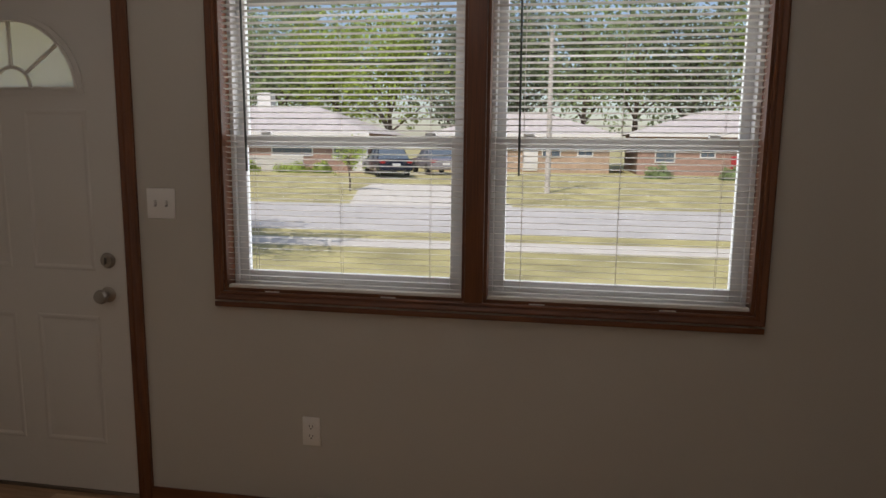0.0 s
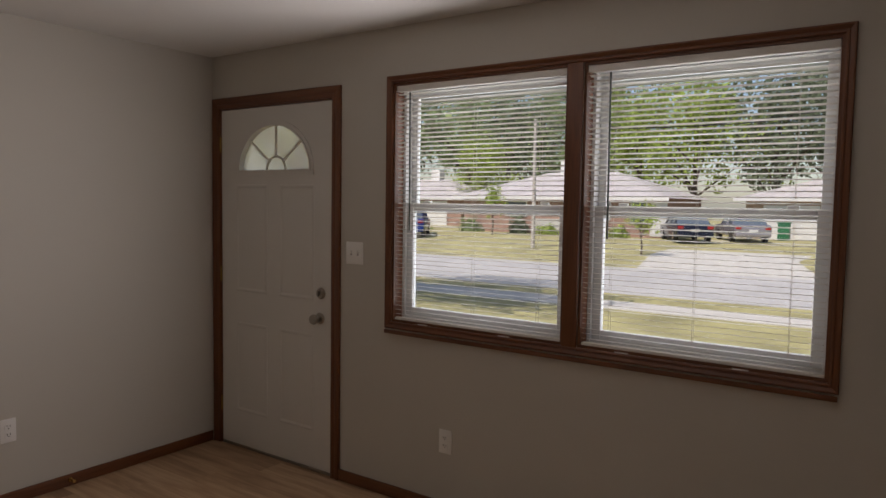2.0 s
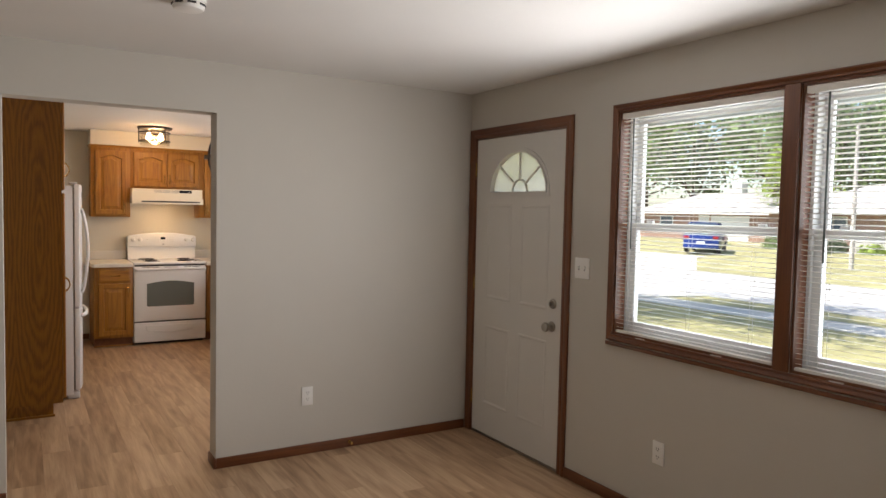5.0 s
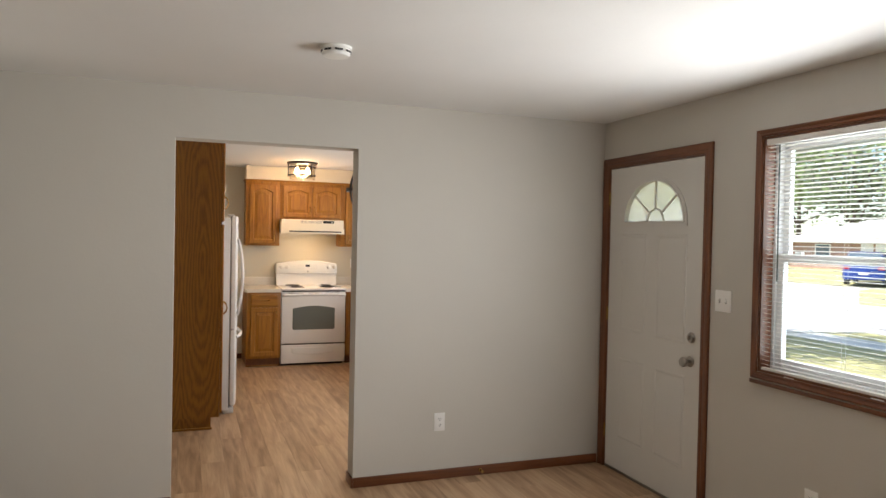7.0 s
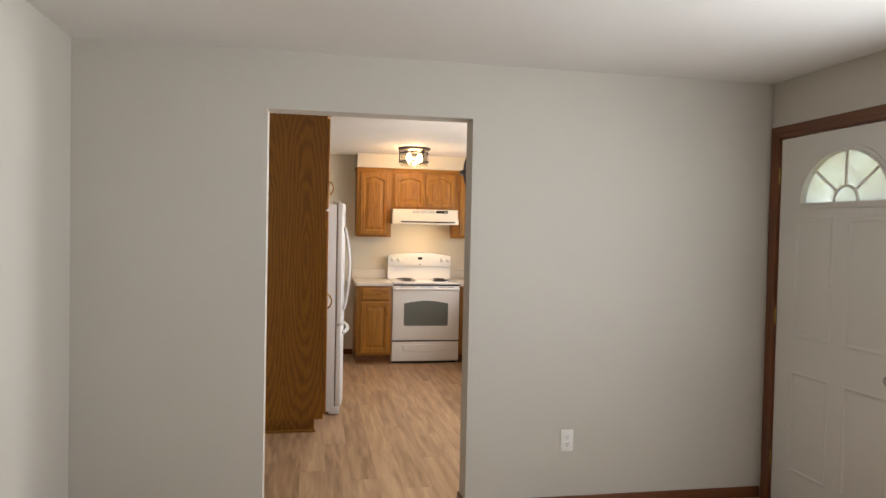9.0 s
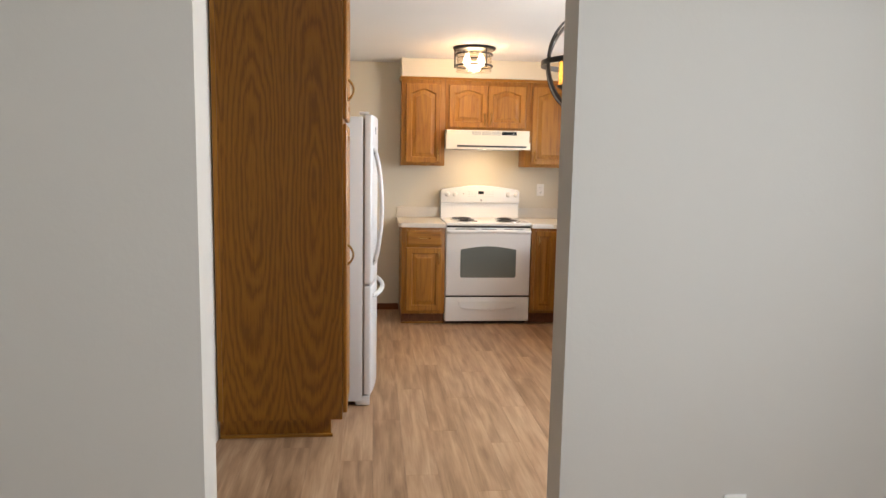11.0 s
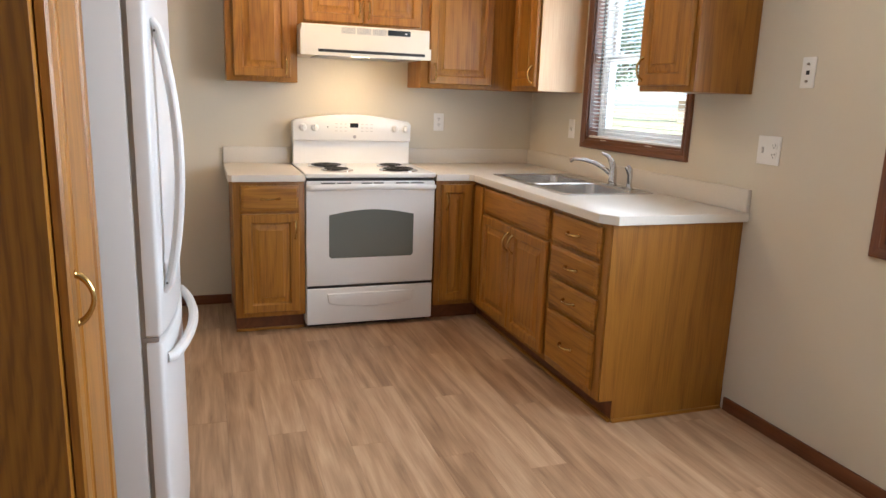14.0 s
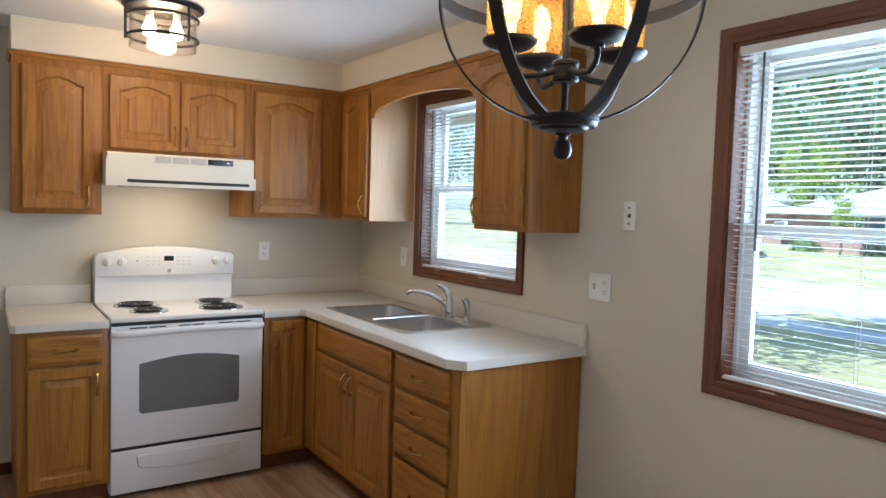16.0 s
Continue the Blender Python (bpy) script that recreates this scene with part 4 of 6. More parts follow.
# ---- range ----
RY0, RY1, RF = 0.984, 1.743, -6.668
rg = thing("kitchen_range", (RF - 0.3, 1.363, 0), "white electric coil range with oven window and storage drawer", "stove")
rm = facing((RF, 0, 0), "+x")
part("body", bx(WEST + 0.03, RF - 0.036, RY0, RY1, 0.03, 0.885, bevel=0.004), M_WHITE, rg)
part("base", bx(WEST + 0.06, RF - 0.07, RY0 + 0.02, RY1 - 0.02, 0.0, 0.03), M_SLOT, rg, "black recessed base")
part("cooktop", bx(WEST + 0.03, RF + 0.006, RY0 - 0.001, RY1 + 0.001, 0.886, 0.912, bevel=0.008, seg=3), M_WHITE, rg)


def dished(x0, x1, y0, y1, thick, top_bow=0.0):
    """A front panel with softened edges."""
    bm = bx(x0, x1, y0, y1, 0, thick, bevel=0.008, seg=3)
    return bm


od = part("oven_door", dished(RY0 + 0.002, RY1 - 0.002, 0.262, 0.868, 0.034), M_WHITE, rg, m=rm @ Matrix.Translation((0, 0, -0.034)))
wx0, wx1, wz0, wz1 = 1.115, 1.612, 0.425, 0.675
top = [(wx1 - (wx1 - wx0) * i / 16, wz1 + 0.03 * math.sin(math.pi * i / 16)) for i in range(17)]
win = [(wx0 + 0.012, wz0), (wx1 - 0.012, wz0), (wx1, wz0 + 0.012)] + top + [(wx0, wz0 + 0.012)]
part("oven_window", prism(bmesh.new(), win, 0.0005, 0.003), M_OVENGLASS, od, "dark smoked oven glass", m=rm)
part("vent_strip", bx(RY0 + 0.01, RY1 - 0.01, 0.869, 0.885, -0.03, -0.004), M_SLOT, rg, m=rm)
for c0, c1 in ((1.07, 1.15), (1.16, 1.24), (1.30, 1.36), (1.37, 1.43), (1.50, 1.58), (1.59, 1.67)):
    part("vent_slot", bx(c0, c1, 0.853, 0.859, 0.0003, 0.0012), M_SLOT, od, m=rm)
# black strip paints the shade of the gap under the oven door
part("drawer_gap_shade", bx(RY0 + 0.008, RY1 - 0.008, 0.2475, 0.2615, -0.03, -0.0045), M_SLOT, rg, "black strip standing in for shade in the gap above the drawer", m=rm)
bm = bmesh.new()
sweep(bm, [(RY0 + 0.01, 0.832, 0.01), (RY0 + 0.03, 0.833, 0.035)] + [(RY0 + 0.05 + (RY1 - RY0 - 0.1) * i / 10, 0.834 + 0.006 * math.sin(math.pi * i / 10), 0.042) for i in range(11)] + [(RY1 - 0.03, 0.833, 0.035), (RY1 - 0.01, 0.832, 0.01)], 0.016, 12, 0.8)
part("oven_handle", bm, M_WHITE, od, m=rm)
dr = part("storage_drawer", dished(RY0 + 0.002, RY1 - 0.002, 0.03, 0.247, 0.032), M_WHITE, rg, m=rm @ Matrix.Translation((0, 0, -0.032)))
grip = [(RY0 + 0.12, 0.215), (RY0 + 0.125, 0.165)] + [(RY0 + 0.14 + 0.48 * i / 14, 0.150 - 0.022 * math.sin(math.pi * i / 14)) for i in range(15)] + [(RY0 + 0.635, 0.165), (RY0 + 0.64, 0.215)]
bm = prism(bmesh.new(), grip, -0.001, 0.009)
bm.normal_update()
bmesh.ops.bevel(bm, geom=[e for e in bm.edges if e.calc_face_angle(0) > 1 and all(v.co.z > 0.008 for v in e.verts)], offset=0.008, segments=3, affect="EDGES", profile=0.6)
part("drawer_grip", bm, M_WHITE, dr, m=rm)
# backguard with bowed top, leaning back slightly
bg = facing((WEST + 0.105, 0, 0), "+x")
pts = [(RY0 + 0.005, 0.912), (RY1 - 0.005, 0.912), (RY1 - 0.005, 1.168)]
pts += [(RY1 - 0.02 - (RY1 - RY0 - 0.04) * i / 14, 1.185 + 0.035 * math.sin(math.pi * i / 14)) for i in range(15)] + [(RY0 + 0.005, 1.168)]
part("backguard", prism(bmesh.new(), pts, -0.075, -0.012), M_WHITE, rg, m=bg)
pts2 = [(RY0 + 0.0, 1.055), (RY1 - 0.0, 1.055), (RY1, 1.165)]
pts2 += [(RY1 - 0.018 - (RY1 - RY0 - 0.036) * i / 14, 1.184 + 0.038 * math.sin(math.pi * i / 14)) for i in range(15)] + [(RY0, 1.165)]
bm = prism(bmesh.new(), pts2, -0.078, 0.012)
bm.normal_update()
edges = [e for e in bm.edges if e.calc_face_angle(0) > 1 and all(abs(v.co.z - 0.012) < 1e-5 for v in e.verts)]
bmesh.ops.bevel(bm, geom=edges, offset=0.010, segments=3, affect="EDGES", profile=0.5)
cp = part("control_panel", bm, M_WHITE, rg, m=bg)
part("display", bx(1.342, 1.395, 1.140, 1.168, 0.0122, 0.014), M_SCREEN, cp, "dark clock display", m=bg)
part("badge", lathe(bmesh.new(), [(0, 0.002), (0.009, 0.002), (0.011, 0)], bg @ Matrix.Translation((1.372, 1.083, 0.0123))), M_GREYBADGE, cp)
part("indicator_light", lathe(bmesh.new(), [(0, 0.002), (0.004, 0.002), (0.0045, 0)], bg @ Matrix.Translation((1.20, 1.142, 0.0123)), 10), M_SLOT, cp)
for bxx in (1.255, 1.285, 1.315, 1.42, 1.45, 1.48):
    for bz in (1.118, 1.14, 1.162):
        part("button", bx(bxx - 0.008, bxx + 0.008, bz - 0.0025, bz + 0.0025, 0.0122, 0.0128), M_PRINT, cp, m=bg)
for kx in (1.045, 1.118, 1.634, 1.707):
    bm = lathe(bmesh.new(), [(0, 0.026), (0.016, 0.026), (0.019, 0.022), (0.021, 0.004), (0.027, 0.002), (0.027, 0)], bg @ Matrix.Translation((kx, 1.137, 0.0123)), 22)
    k = part("knob", bm, M_WHITE, cp)
    part("pointer", bx(kx - 0.0045, kx + 0.0045, 1.119, 1.155, 0.037, 0.045, bevel=0.002), M_WHITE, k, m=bg)


def burner(x, y, r):
    bm = lathe(bmesh.new(), [(0, 0.9135), (r * 0.6, 0.9130), (r + 0.006, 0.9155), (r + 0.018, 0.9165), (r + 0.020, 0.9125)], Matrix.Translation((x, y, 0)), 28)
    b = part("drip_pan", bm, M_CHROME, rg, "chrome drip pan")
    turns = 4 if r > 0.08 else 3
    n = turns * 22
    pts = [(x + (0.02 + (r - 0.02) * i / n) * math.cos(2 * math.pi * turns * i / n), y + (0.02 + (r - 0.02) * i / n) * math.sin(2 * math.pi * turns * i / n), 0.923) for i in range(n + 1)]
    part("coil", sweep(bmesh.new(), pts, 0.0047, 7, 0.8), M_COIL, b, "black heating coil")


burner(-7.06, 1.170, 0.098)
burner(-6.83, 1.190, 0.076)
burner(-7.06, 1.575, 0.076)
burner(-6.83, 1.560, 0.098)

# ---- range hood ----
hd = thing("range_hood", (-7.1, 1.36, 1.55), "almond under-cabinet range hood with lit lamp", "range hood")
hp = [(0.0, 1.7255), (0.455, 1.7255), (0.462, 1.715), (0.462, 1.568), (0.455, 1.562), (0.0, 1.562)]
HY0, HY1 = 0.997, 1.743
bm = prism(bmesh.new(), hp, 0, HY1 - HY0, m=Matrix.Translation((WEST + 0.001, HY1, 0)) @ Matrix.Rotation(radians(90), 4, "X"))
part("canopy", bm, M_HOOD, hd)
hmf = facing((WEST + 0.463, 0, 0), "+x")
part("lip", prism(bmesh.new(), [(HY0 - 0.008, 1.556), (HY1 + 0.008, 1.556), (HY1 + 0.008, 1.62), (HY0 + 0.10, 1.62), (HY0 + 0.02, 1.64), (HY0 - 0.008, 1.70)], 0.0005, 0.012), M_HOOD, hd, m=hmf)
part("lip_slot", bx(HY0 + 0.09, HY1 - 0.03, 1.574, 1.590, 0.0125, 0.0135), M_SLOT, hd, m=hmf)
for a in (1.222, 1.312, 1.402):
    g = part("vent_grille", bx(a - 0.001, a + 0.079, 1.681, 1.715, 0.0003, 0.0012), M_GREYV, hd, m=hmf)
    for k in range(6):
        part("slat", bx(a, a + 0.078, 1.683 + k * 0.0055, 1.6855 + k * 0.0055, 0.0014, 0.0028), M_HOOD, g, m=hmf)
cs = part("switch_strip", bx(1.49, 1.625, 1.684, 1.714, 0.0005, 0.004), M_SCREEN, hd, "black switch strip", m=hmf)
part("switch_mark", bx(1.59, 1.605, 1.696, 1.701, 0.0042, 0.0052), M_PLATE, cs, m=hmf)
part("filter", bx(-7.25, -6.93, 1.10, 1.64, 1.556, 1.5615), M_GREYV, hd)
part("lamp_lens", bx(-6.928, -6.882, 1.29, 1.39, 1.5570, 1.5616, bevel=0.001), M_LENS, hd, "glowing lamp lens")
lamp("hood_lamp", "AREA", look((-6.97, 1.34, 1.545), (-7.08, 1.34, 0.9)), 1.1, (1.0, 0.64, 0.29), 0.12, 0.08)

# ---- pantry and refrigerator ----
PX0, PX1, PY0, PY1 = -4.585, -4.150, -0.425, 0.198
pn = thing("pantry_cabinet", ((PX0 + PX1) / 2, 0, 0), "tall oak pantry cabinet with dark veneer side and crown", "cabinet")
part("body", bx(PX0, PX1 - 0.006, PY0, PY1, 0.1, 2.30, bevel=0.0015), M_OAK["z"], pn)
part("side_veneer", bx(PX1 - 0.0055, PX1, PY0, PY1, 0.1, 2.30), M_PANTRY, pn, "dark oak veneer with cathedral grain")
part("scribe_strip", bx(PX1 + 0.0003, PX1 + 0.006, PY0 + 0.001, PY0 + 0.024, 0.1, 2.30), M_OAK["z"], pn)
part("toe_kick", bx(PX0 + 0.01, PX1 - 0.03, PY0, PY1 - 0.06, 0, 0.099), M_PANTRY, pn)
part("shoe_mould", bx(PX1 - 0.03, PX1 - 0.016, PY0, PY1 - 0.05, 0, 0.018, bevel=0.004), M_OAK["y"], pn)
pm = facing((0, PY1, 0), "+y")
leaf(pn, pm, -PX1 + 0.03, -PX0 - 0.03, 0.125, 1.61, 0, (-PX1 + 0.075, 0.95, True))
leaf(pn, pm, -PX1 + 0.03, -PX0 - 0.03, 1.635, 2.28, 0.03, (-PX1 + 0.075, 1.78, True))
bm = bmesh.new()
prof = [(0.0, 0.0), (0.006, 0.0), (0.010, 0.008), (0.016, 0.012), (0.036, 0.036), (0.036, 0.046), (0.0, 0.046)]
rows = [[bm.verts.new((x + nx * o, y + ny * o, 2.30 + h)) for o, h in prof] for (x, y), (nx, ny) in (((PX1, PY0), (1, 0)), ((PX1, PY1), (1, 1)), ((PX0, PY1), (0, 1)))]
for a, b in zip(rows, rows[1:]):
    for k in range(len(prof)):
        bm.faces.new((a[k], a[(k + 1) % len(prof)], b[(k + 1) % len(prof)], b[k]))
bm.faces.new(rows[0])
bm.faces.new(list(reversed(rows[-1])))
box(bm, PX0, PX1, PY0, PY1, 2.3005, 2.34)
part("crown", bm, M_PANTRY, pn)

FX0, FX1, FY1 = -5.40, -4.612, 0.366
fr = thing("refrigerator", ((FX0 + FX1) / 2, 0, 0), "white bottom-freezer refrigerator with bowed handles", "refrigerator")
part("case", bx(FX0, FX1, -0.40, 0.292, 0.03, 1.675, bevel=0.006), M_FRIDGE, fr)
part("base_grille", bx(FX0 + 0.01, FX1 - 0.006, 0.25, FY1 - 0.03, 0.004, 0.058, bevel=0.006), M_FRIDGE, fr)
part("gasket", bx(FX0 + 0.012, FX1 - 0.008, 0.2925, 0.304, 0.07, 1.665), M_GREYV, fr, "grey door gasket")


def bowed_door(z0, z1):
    """A door panel whose front swells gently from edge to edge, with a softened rim."""
    n = 18
    pts = [(FX0, 0.3045), (FX1, 0.3045)]
    for i in range(n + 1):
        u = i / n
        pts.append((FX1 - (FX1 - FX0) * u, FY1 - 0.026 + 0.036 * math.sin(math.pi * u) ** 0.75))
    bm = prism(bmesh.new(), pts, z0, z1)
    bm.normal_update()
    rim = [e for e in bm.edges if e.calc_face_angle(0) > 0.9 and max(v.co.y for v in e.verts) > 0.31]
    bmesh.ops.bevel(bm, geom=rim, offset=0.009, segments=3, affect="EDGES", profile=0.5)
    return bm


ud = part("fridge_door", bowed_door(0.728, 1.688), M_FRIDGE, fr)
fd = part("freezer_drawer", bowed_door(0.068, 0.714), M_FRIDGE, fr)
part("hinge_cap", bx(FX1 - 0.075, FX1 - 0.02, 0.27, FY1 - 0.04, 1.6885, 1.704, bevel=0.005), M_FRIDGE, fr)
part("mid_hinge", bx(FX1 - 0.05, FX1 - 0.004, 0.296, FY1 - 0.032, 0.715, 0.727, bevel=0.001), M_GREYBADGE, fr, "grey hinge between the doors")
for xx in (FX0 + 0.06, FX1 - 0.06):
    part("foot", bx(xx - 0.02, xx + 0.02, 0.26, 0.33, 0.0, 0.0035), M_SLOT, fr)
hx = FX1 - 0.055
HB = FY1 - 0.012
pts = [(hx, HB - 0.006, 0.835), (hx, HB + 0.008, 0.852)] + [(hx, HB + 0.010 + 0.036 * math.sin(math.pi * i / 16) ** 0.8, 0.86 + 0.615 * i / 16) for i in range(1, 16)] + [(hx, HB + 0.008, 1.483), (hx, HB - 0.006, 1.50)]
part("door_handle", sweep(bmesh.new(), pts, 0.0125, 12), M_FRIDGE, ud)
for zz in (0.858, 1.475):
    part("handle_screw", lathe(bmesh.new(), [(0, 0.002), (0.003, 0.002), (0.003, 0)], Matrix.Translation((hx + 0.012, HB + 0.004, zz)) @ Matrix.Rotation(radians(90), 4, "Y"), 10), M_SLOT, ud)
pts = [(FX0 + 0.05, HB - 0.006, 0.655), (FX0 + 0.06, HB + 0.010, 0.655)] + [(FX0 + 0.07 + (FX1 - FX0 - 0.14) * i / 16, HB + 0.012 + 0.044 * math.sin(math.pi * i / 16) ** 0.8, 0.655) for i in range(1, 16)] + [(FX1 - 0.06, HB + 0.010, 0.655), (FX1 - 0.05, HB - 0.006, 0.655)]
part("drawer_handle", sweep(bmesh.new(), pts, 0.0145, 12), M_FRIDGE, fd)
part("badge", bx(FX1 - 0.16, FX1 - 0.125, FY1 - 0.006, FY1 - 0.001, 1.585, 1.625, bevel=0.001), M_GREYBADGE, ud, "small grey badge")

# ---- lights ----
LX, LY = -6.37, 1.154
cl = thing("ceiling_light", (LX, LY, CEIL), "dark metal flush ceiling light with clear glass drum, lit", "ceiling light")
zt = CEIL - 0.0045
part("canopy", lathe(bmesh.new(), [(0, zt), (0.172, zt), (0.172, zt - 0.012), (0.16, zt - 0.022), (0, zt - 0.024)], Matrix.Translation((LX, LY, 0)), 36), M_BLACK, cl)
for zz in (zt - 0.055, zt - 0.145):
    part("band", sweep(bmesh.new(), [(LX + 0.150 * math.cos(a), LY + 0.150 * math.sin(a), zz) for a in (2 * math.pi * i / 32 for i in range(32))], 0.005, 6, 1.4, True), M_BLACK, cl)
for a in (30, 150, 270):
    c, s = math.cos(radians(a)), math.sin(radians(a))
    part("post", rod(bmesh.new(), (LX + 0.156 * c, LY + 0.156 * s, zt - 0.02), (LX + 0.156 * c, LY + 0.156 * s, zt - 0.165), 0.0065, 8), M_BLACK, cl)
sh = part("glass_drum", lathe(bmesh.new(), [(0.142, zt - 0.03), (0.142, zt - 0.190), (0.138, zt - 0.190), (0.138, zt - 0.03)], Matrix.Translation((LX, LY, 0)), 36), M_CLEAR, cl, "clear glass drum shade")
sh.visible_shadow = False
for dy in (-0.058, 0.058):
    part("bulb_socket", rod(bmesh.new(), (LX, LY + dy, zt - 0.024), (LX, LY + dy, zt - 0.06), 0.016, 12), M_PLATE, cl)
    bm = lathe(bmesh.new(), [(0.013, 0), (0.016, -0.012), (0.028, -0.04), (0.03, -0.055), (0.024, -0.075), (0, -0.085)], Matrix.Translation((LX, LY + dy, zt - 0.06)), 18)
    b = part("bulb", bm, M_BULB, cl, "glowing warm bulb")
    b.visible_shadow = False
lamp("ceiling_bulb", "POINT", Matrix.Translation((LX, LY, zt - 0.11)), 6.0, (1.0, 0.57, 0.25), 0.05)

# orb chandelier over the dining corner
CX, CY, CZ, CR = -4.050, 1.418, 1.918, 0.255
ch = thing("orb_chandelier", (CX, CY, CZ - CR), "black iron orb chandelier with four amber glass lamps", "chandelier")


def hoop(angle, width, level=False):
    bm = bmesh.new()
    n, rows = 56, []
    for i in range(n):
        a = 2 * math.pi * i / n
        row = []
        for r, o in ((CR, -width / 2), (CR, width / 2), (CR - 0.004, width / 2), (CR - 0.004, -width / 2)):
            p = Vector((r * math.cos(a), o, r * math.sin(a)))
            if level:
                p = Vector((p.x, p.z, p.y))
            row.append(bm.verts.new(Matrix.Rotation(radians(angle), 3, "Z") @ p + Vector((CX, CY, CZ))))
        rows.append(row)
    for i in range(n):
        a, b = rows[i], rows[(i + 1) % n]
        for k in range(4):
            bm.faces.new((a[k], a[(k + 1) % 4], b[(k + 1) % 4], b[k]))
    return bm


view = 46.6
for a in (view, view + 60, view + 120):
    part("hoop", hoop(a, 0.026), M_BLACK, ch)
part("equator_band", hoop(0, 0.026, True), M_BLACK, ch)
cm = Matrix.Translation((CX, CY, 0))
zb = CZ - CR
part("bottom_plate", lathe(bmesh.new(), [(0, zb + 0.020), (0.066, zb + 0.020), (0.070, zb + 0.017), (0.070, zb + 0.009), (0.066, zb + 0.006), (0.066, zb - 0.001), (0.062, zb - 0.004), (0.050, zb - 0.004), (0.046, zb - 0.010), (0.020, zb - 0.016), (0, zb - 0.016)], cm, 30), M_BLACK, ch)
part("finial", lathe(bmesh.new(), [(0.014, zb - 0.014), (0.016, zb - 0.018), (0.010, zb - 0.022), (0.009, zb - 0.028), (0.015, zb - 0.032), (0.0165, zb - 0.036), (0.0185, zb - 0.042), (0.0192, zb - 0.049), (0.0170, zb - 0.058), (0.011, zb - 0.065), (0, zb - 0.068)], cm, 20), M_BLACK, ch)
part("stem", rod(bmesh.new(), (CX, CY, zb + 0.02), (CX, CY, CZ + CR - 0.01), 0.007, 12), M_BLACK, ch)
part("hub", lathe(bmesh.new(), [(0, 1.788), (0.024, 1.788), (0.0265, 1.785), (0.0265, 1.779), (0.0245, 1.777), (0.0245, 1.759), (0.0265, 1.757), (0.0265, 1.750), (0.023, 1.746), (0, 1.746)], cm, 22), M_BLACK, ch)
part("top_plate", lathe(bmesh.new(), [(0, CZ + CR + 0.012), (0.03, CZ + CR + 0.01), (0.04, CZ + CR - 0.004), (0, CZ + CR - 0.008)], cm, 24), M_BLACK, ch)
part("down_rod", rod(bmesh.new(), (CX, CY, CZ + CR + 0.01), (CX, CY, CEIL - 0.03), 0.006, 10), M_BLACK, ch)
part("ceiling_canopy", lathe(bmesh.new(), [(0, CEIL - 0.0045), (0.062, CEIL - 0.0045), (0.06, CEIL - 0.02), (0.02, CEIL - 0.035), (0, CEIL - 0.035)], cm, 28), M_BLACK, ch)
for a in (-16, 74, 164, 254):
    c, s = math.cos(radians(a)), math.sin(radians(a))
    def at(r, z):
        return (CX + r * c, CY + r * s, z)
    ar = part("arm", sweep(bmesh.new(), [at(0.02, 1.768), at(0.055, 1.755), at(0.095, 1.752), at(0.114, 1.762), at(0.12, 1.776), at(0.12, 1.792)], 0.0062, 10), M_BLACK, ch)
    mm = Matrix.Translation((CX + 0.12 * c, CY + 0.12 * s, 0))
    part("cup", lathe(bmesh.new(), [(0, 1.789), (0.012, 1.789), (0.014, 1.794), (0.026, 1.796), (0.040, 1.801), (0.049, 1.808), (0.052, 1.811), (0.053, 1.816), (0.050, 1.818), (0.050, 1.8185), (0, 1.8165)], mm, 24), M_BLACK, ar)
    gl = part("glass_shade", lathe(bmesh.new(), [(0.0455, 1.8186), (0.0455, 1.948), (0.043, 1.948), (0.043, 1.8186)], mm, 28), M_AMBERC, ar, "amber crackle glass cylinder")
    gl.visible_shadow = False
    bb = part("bulb", lathe(bmesh.new(), [(0, 1.816), (0.011, 1.820), (0.012, 1.845), (0.02, 1.870), (0.021, 1.888), (0.014, 1.915), (0, 1.930)], mm, 16), M_BULBC, ar, "glowing candle bulb")
    bb.visible_shadow = False
    lamp("chandelier_bulb", "POINT", Matrix.Translation((CX + 0.12 * c, CY + 0.12 * s, 1.885)), 0.5, (1.0, 0.66, 0.34), 0.022)

# ---- wall plates, detector, register ----


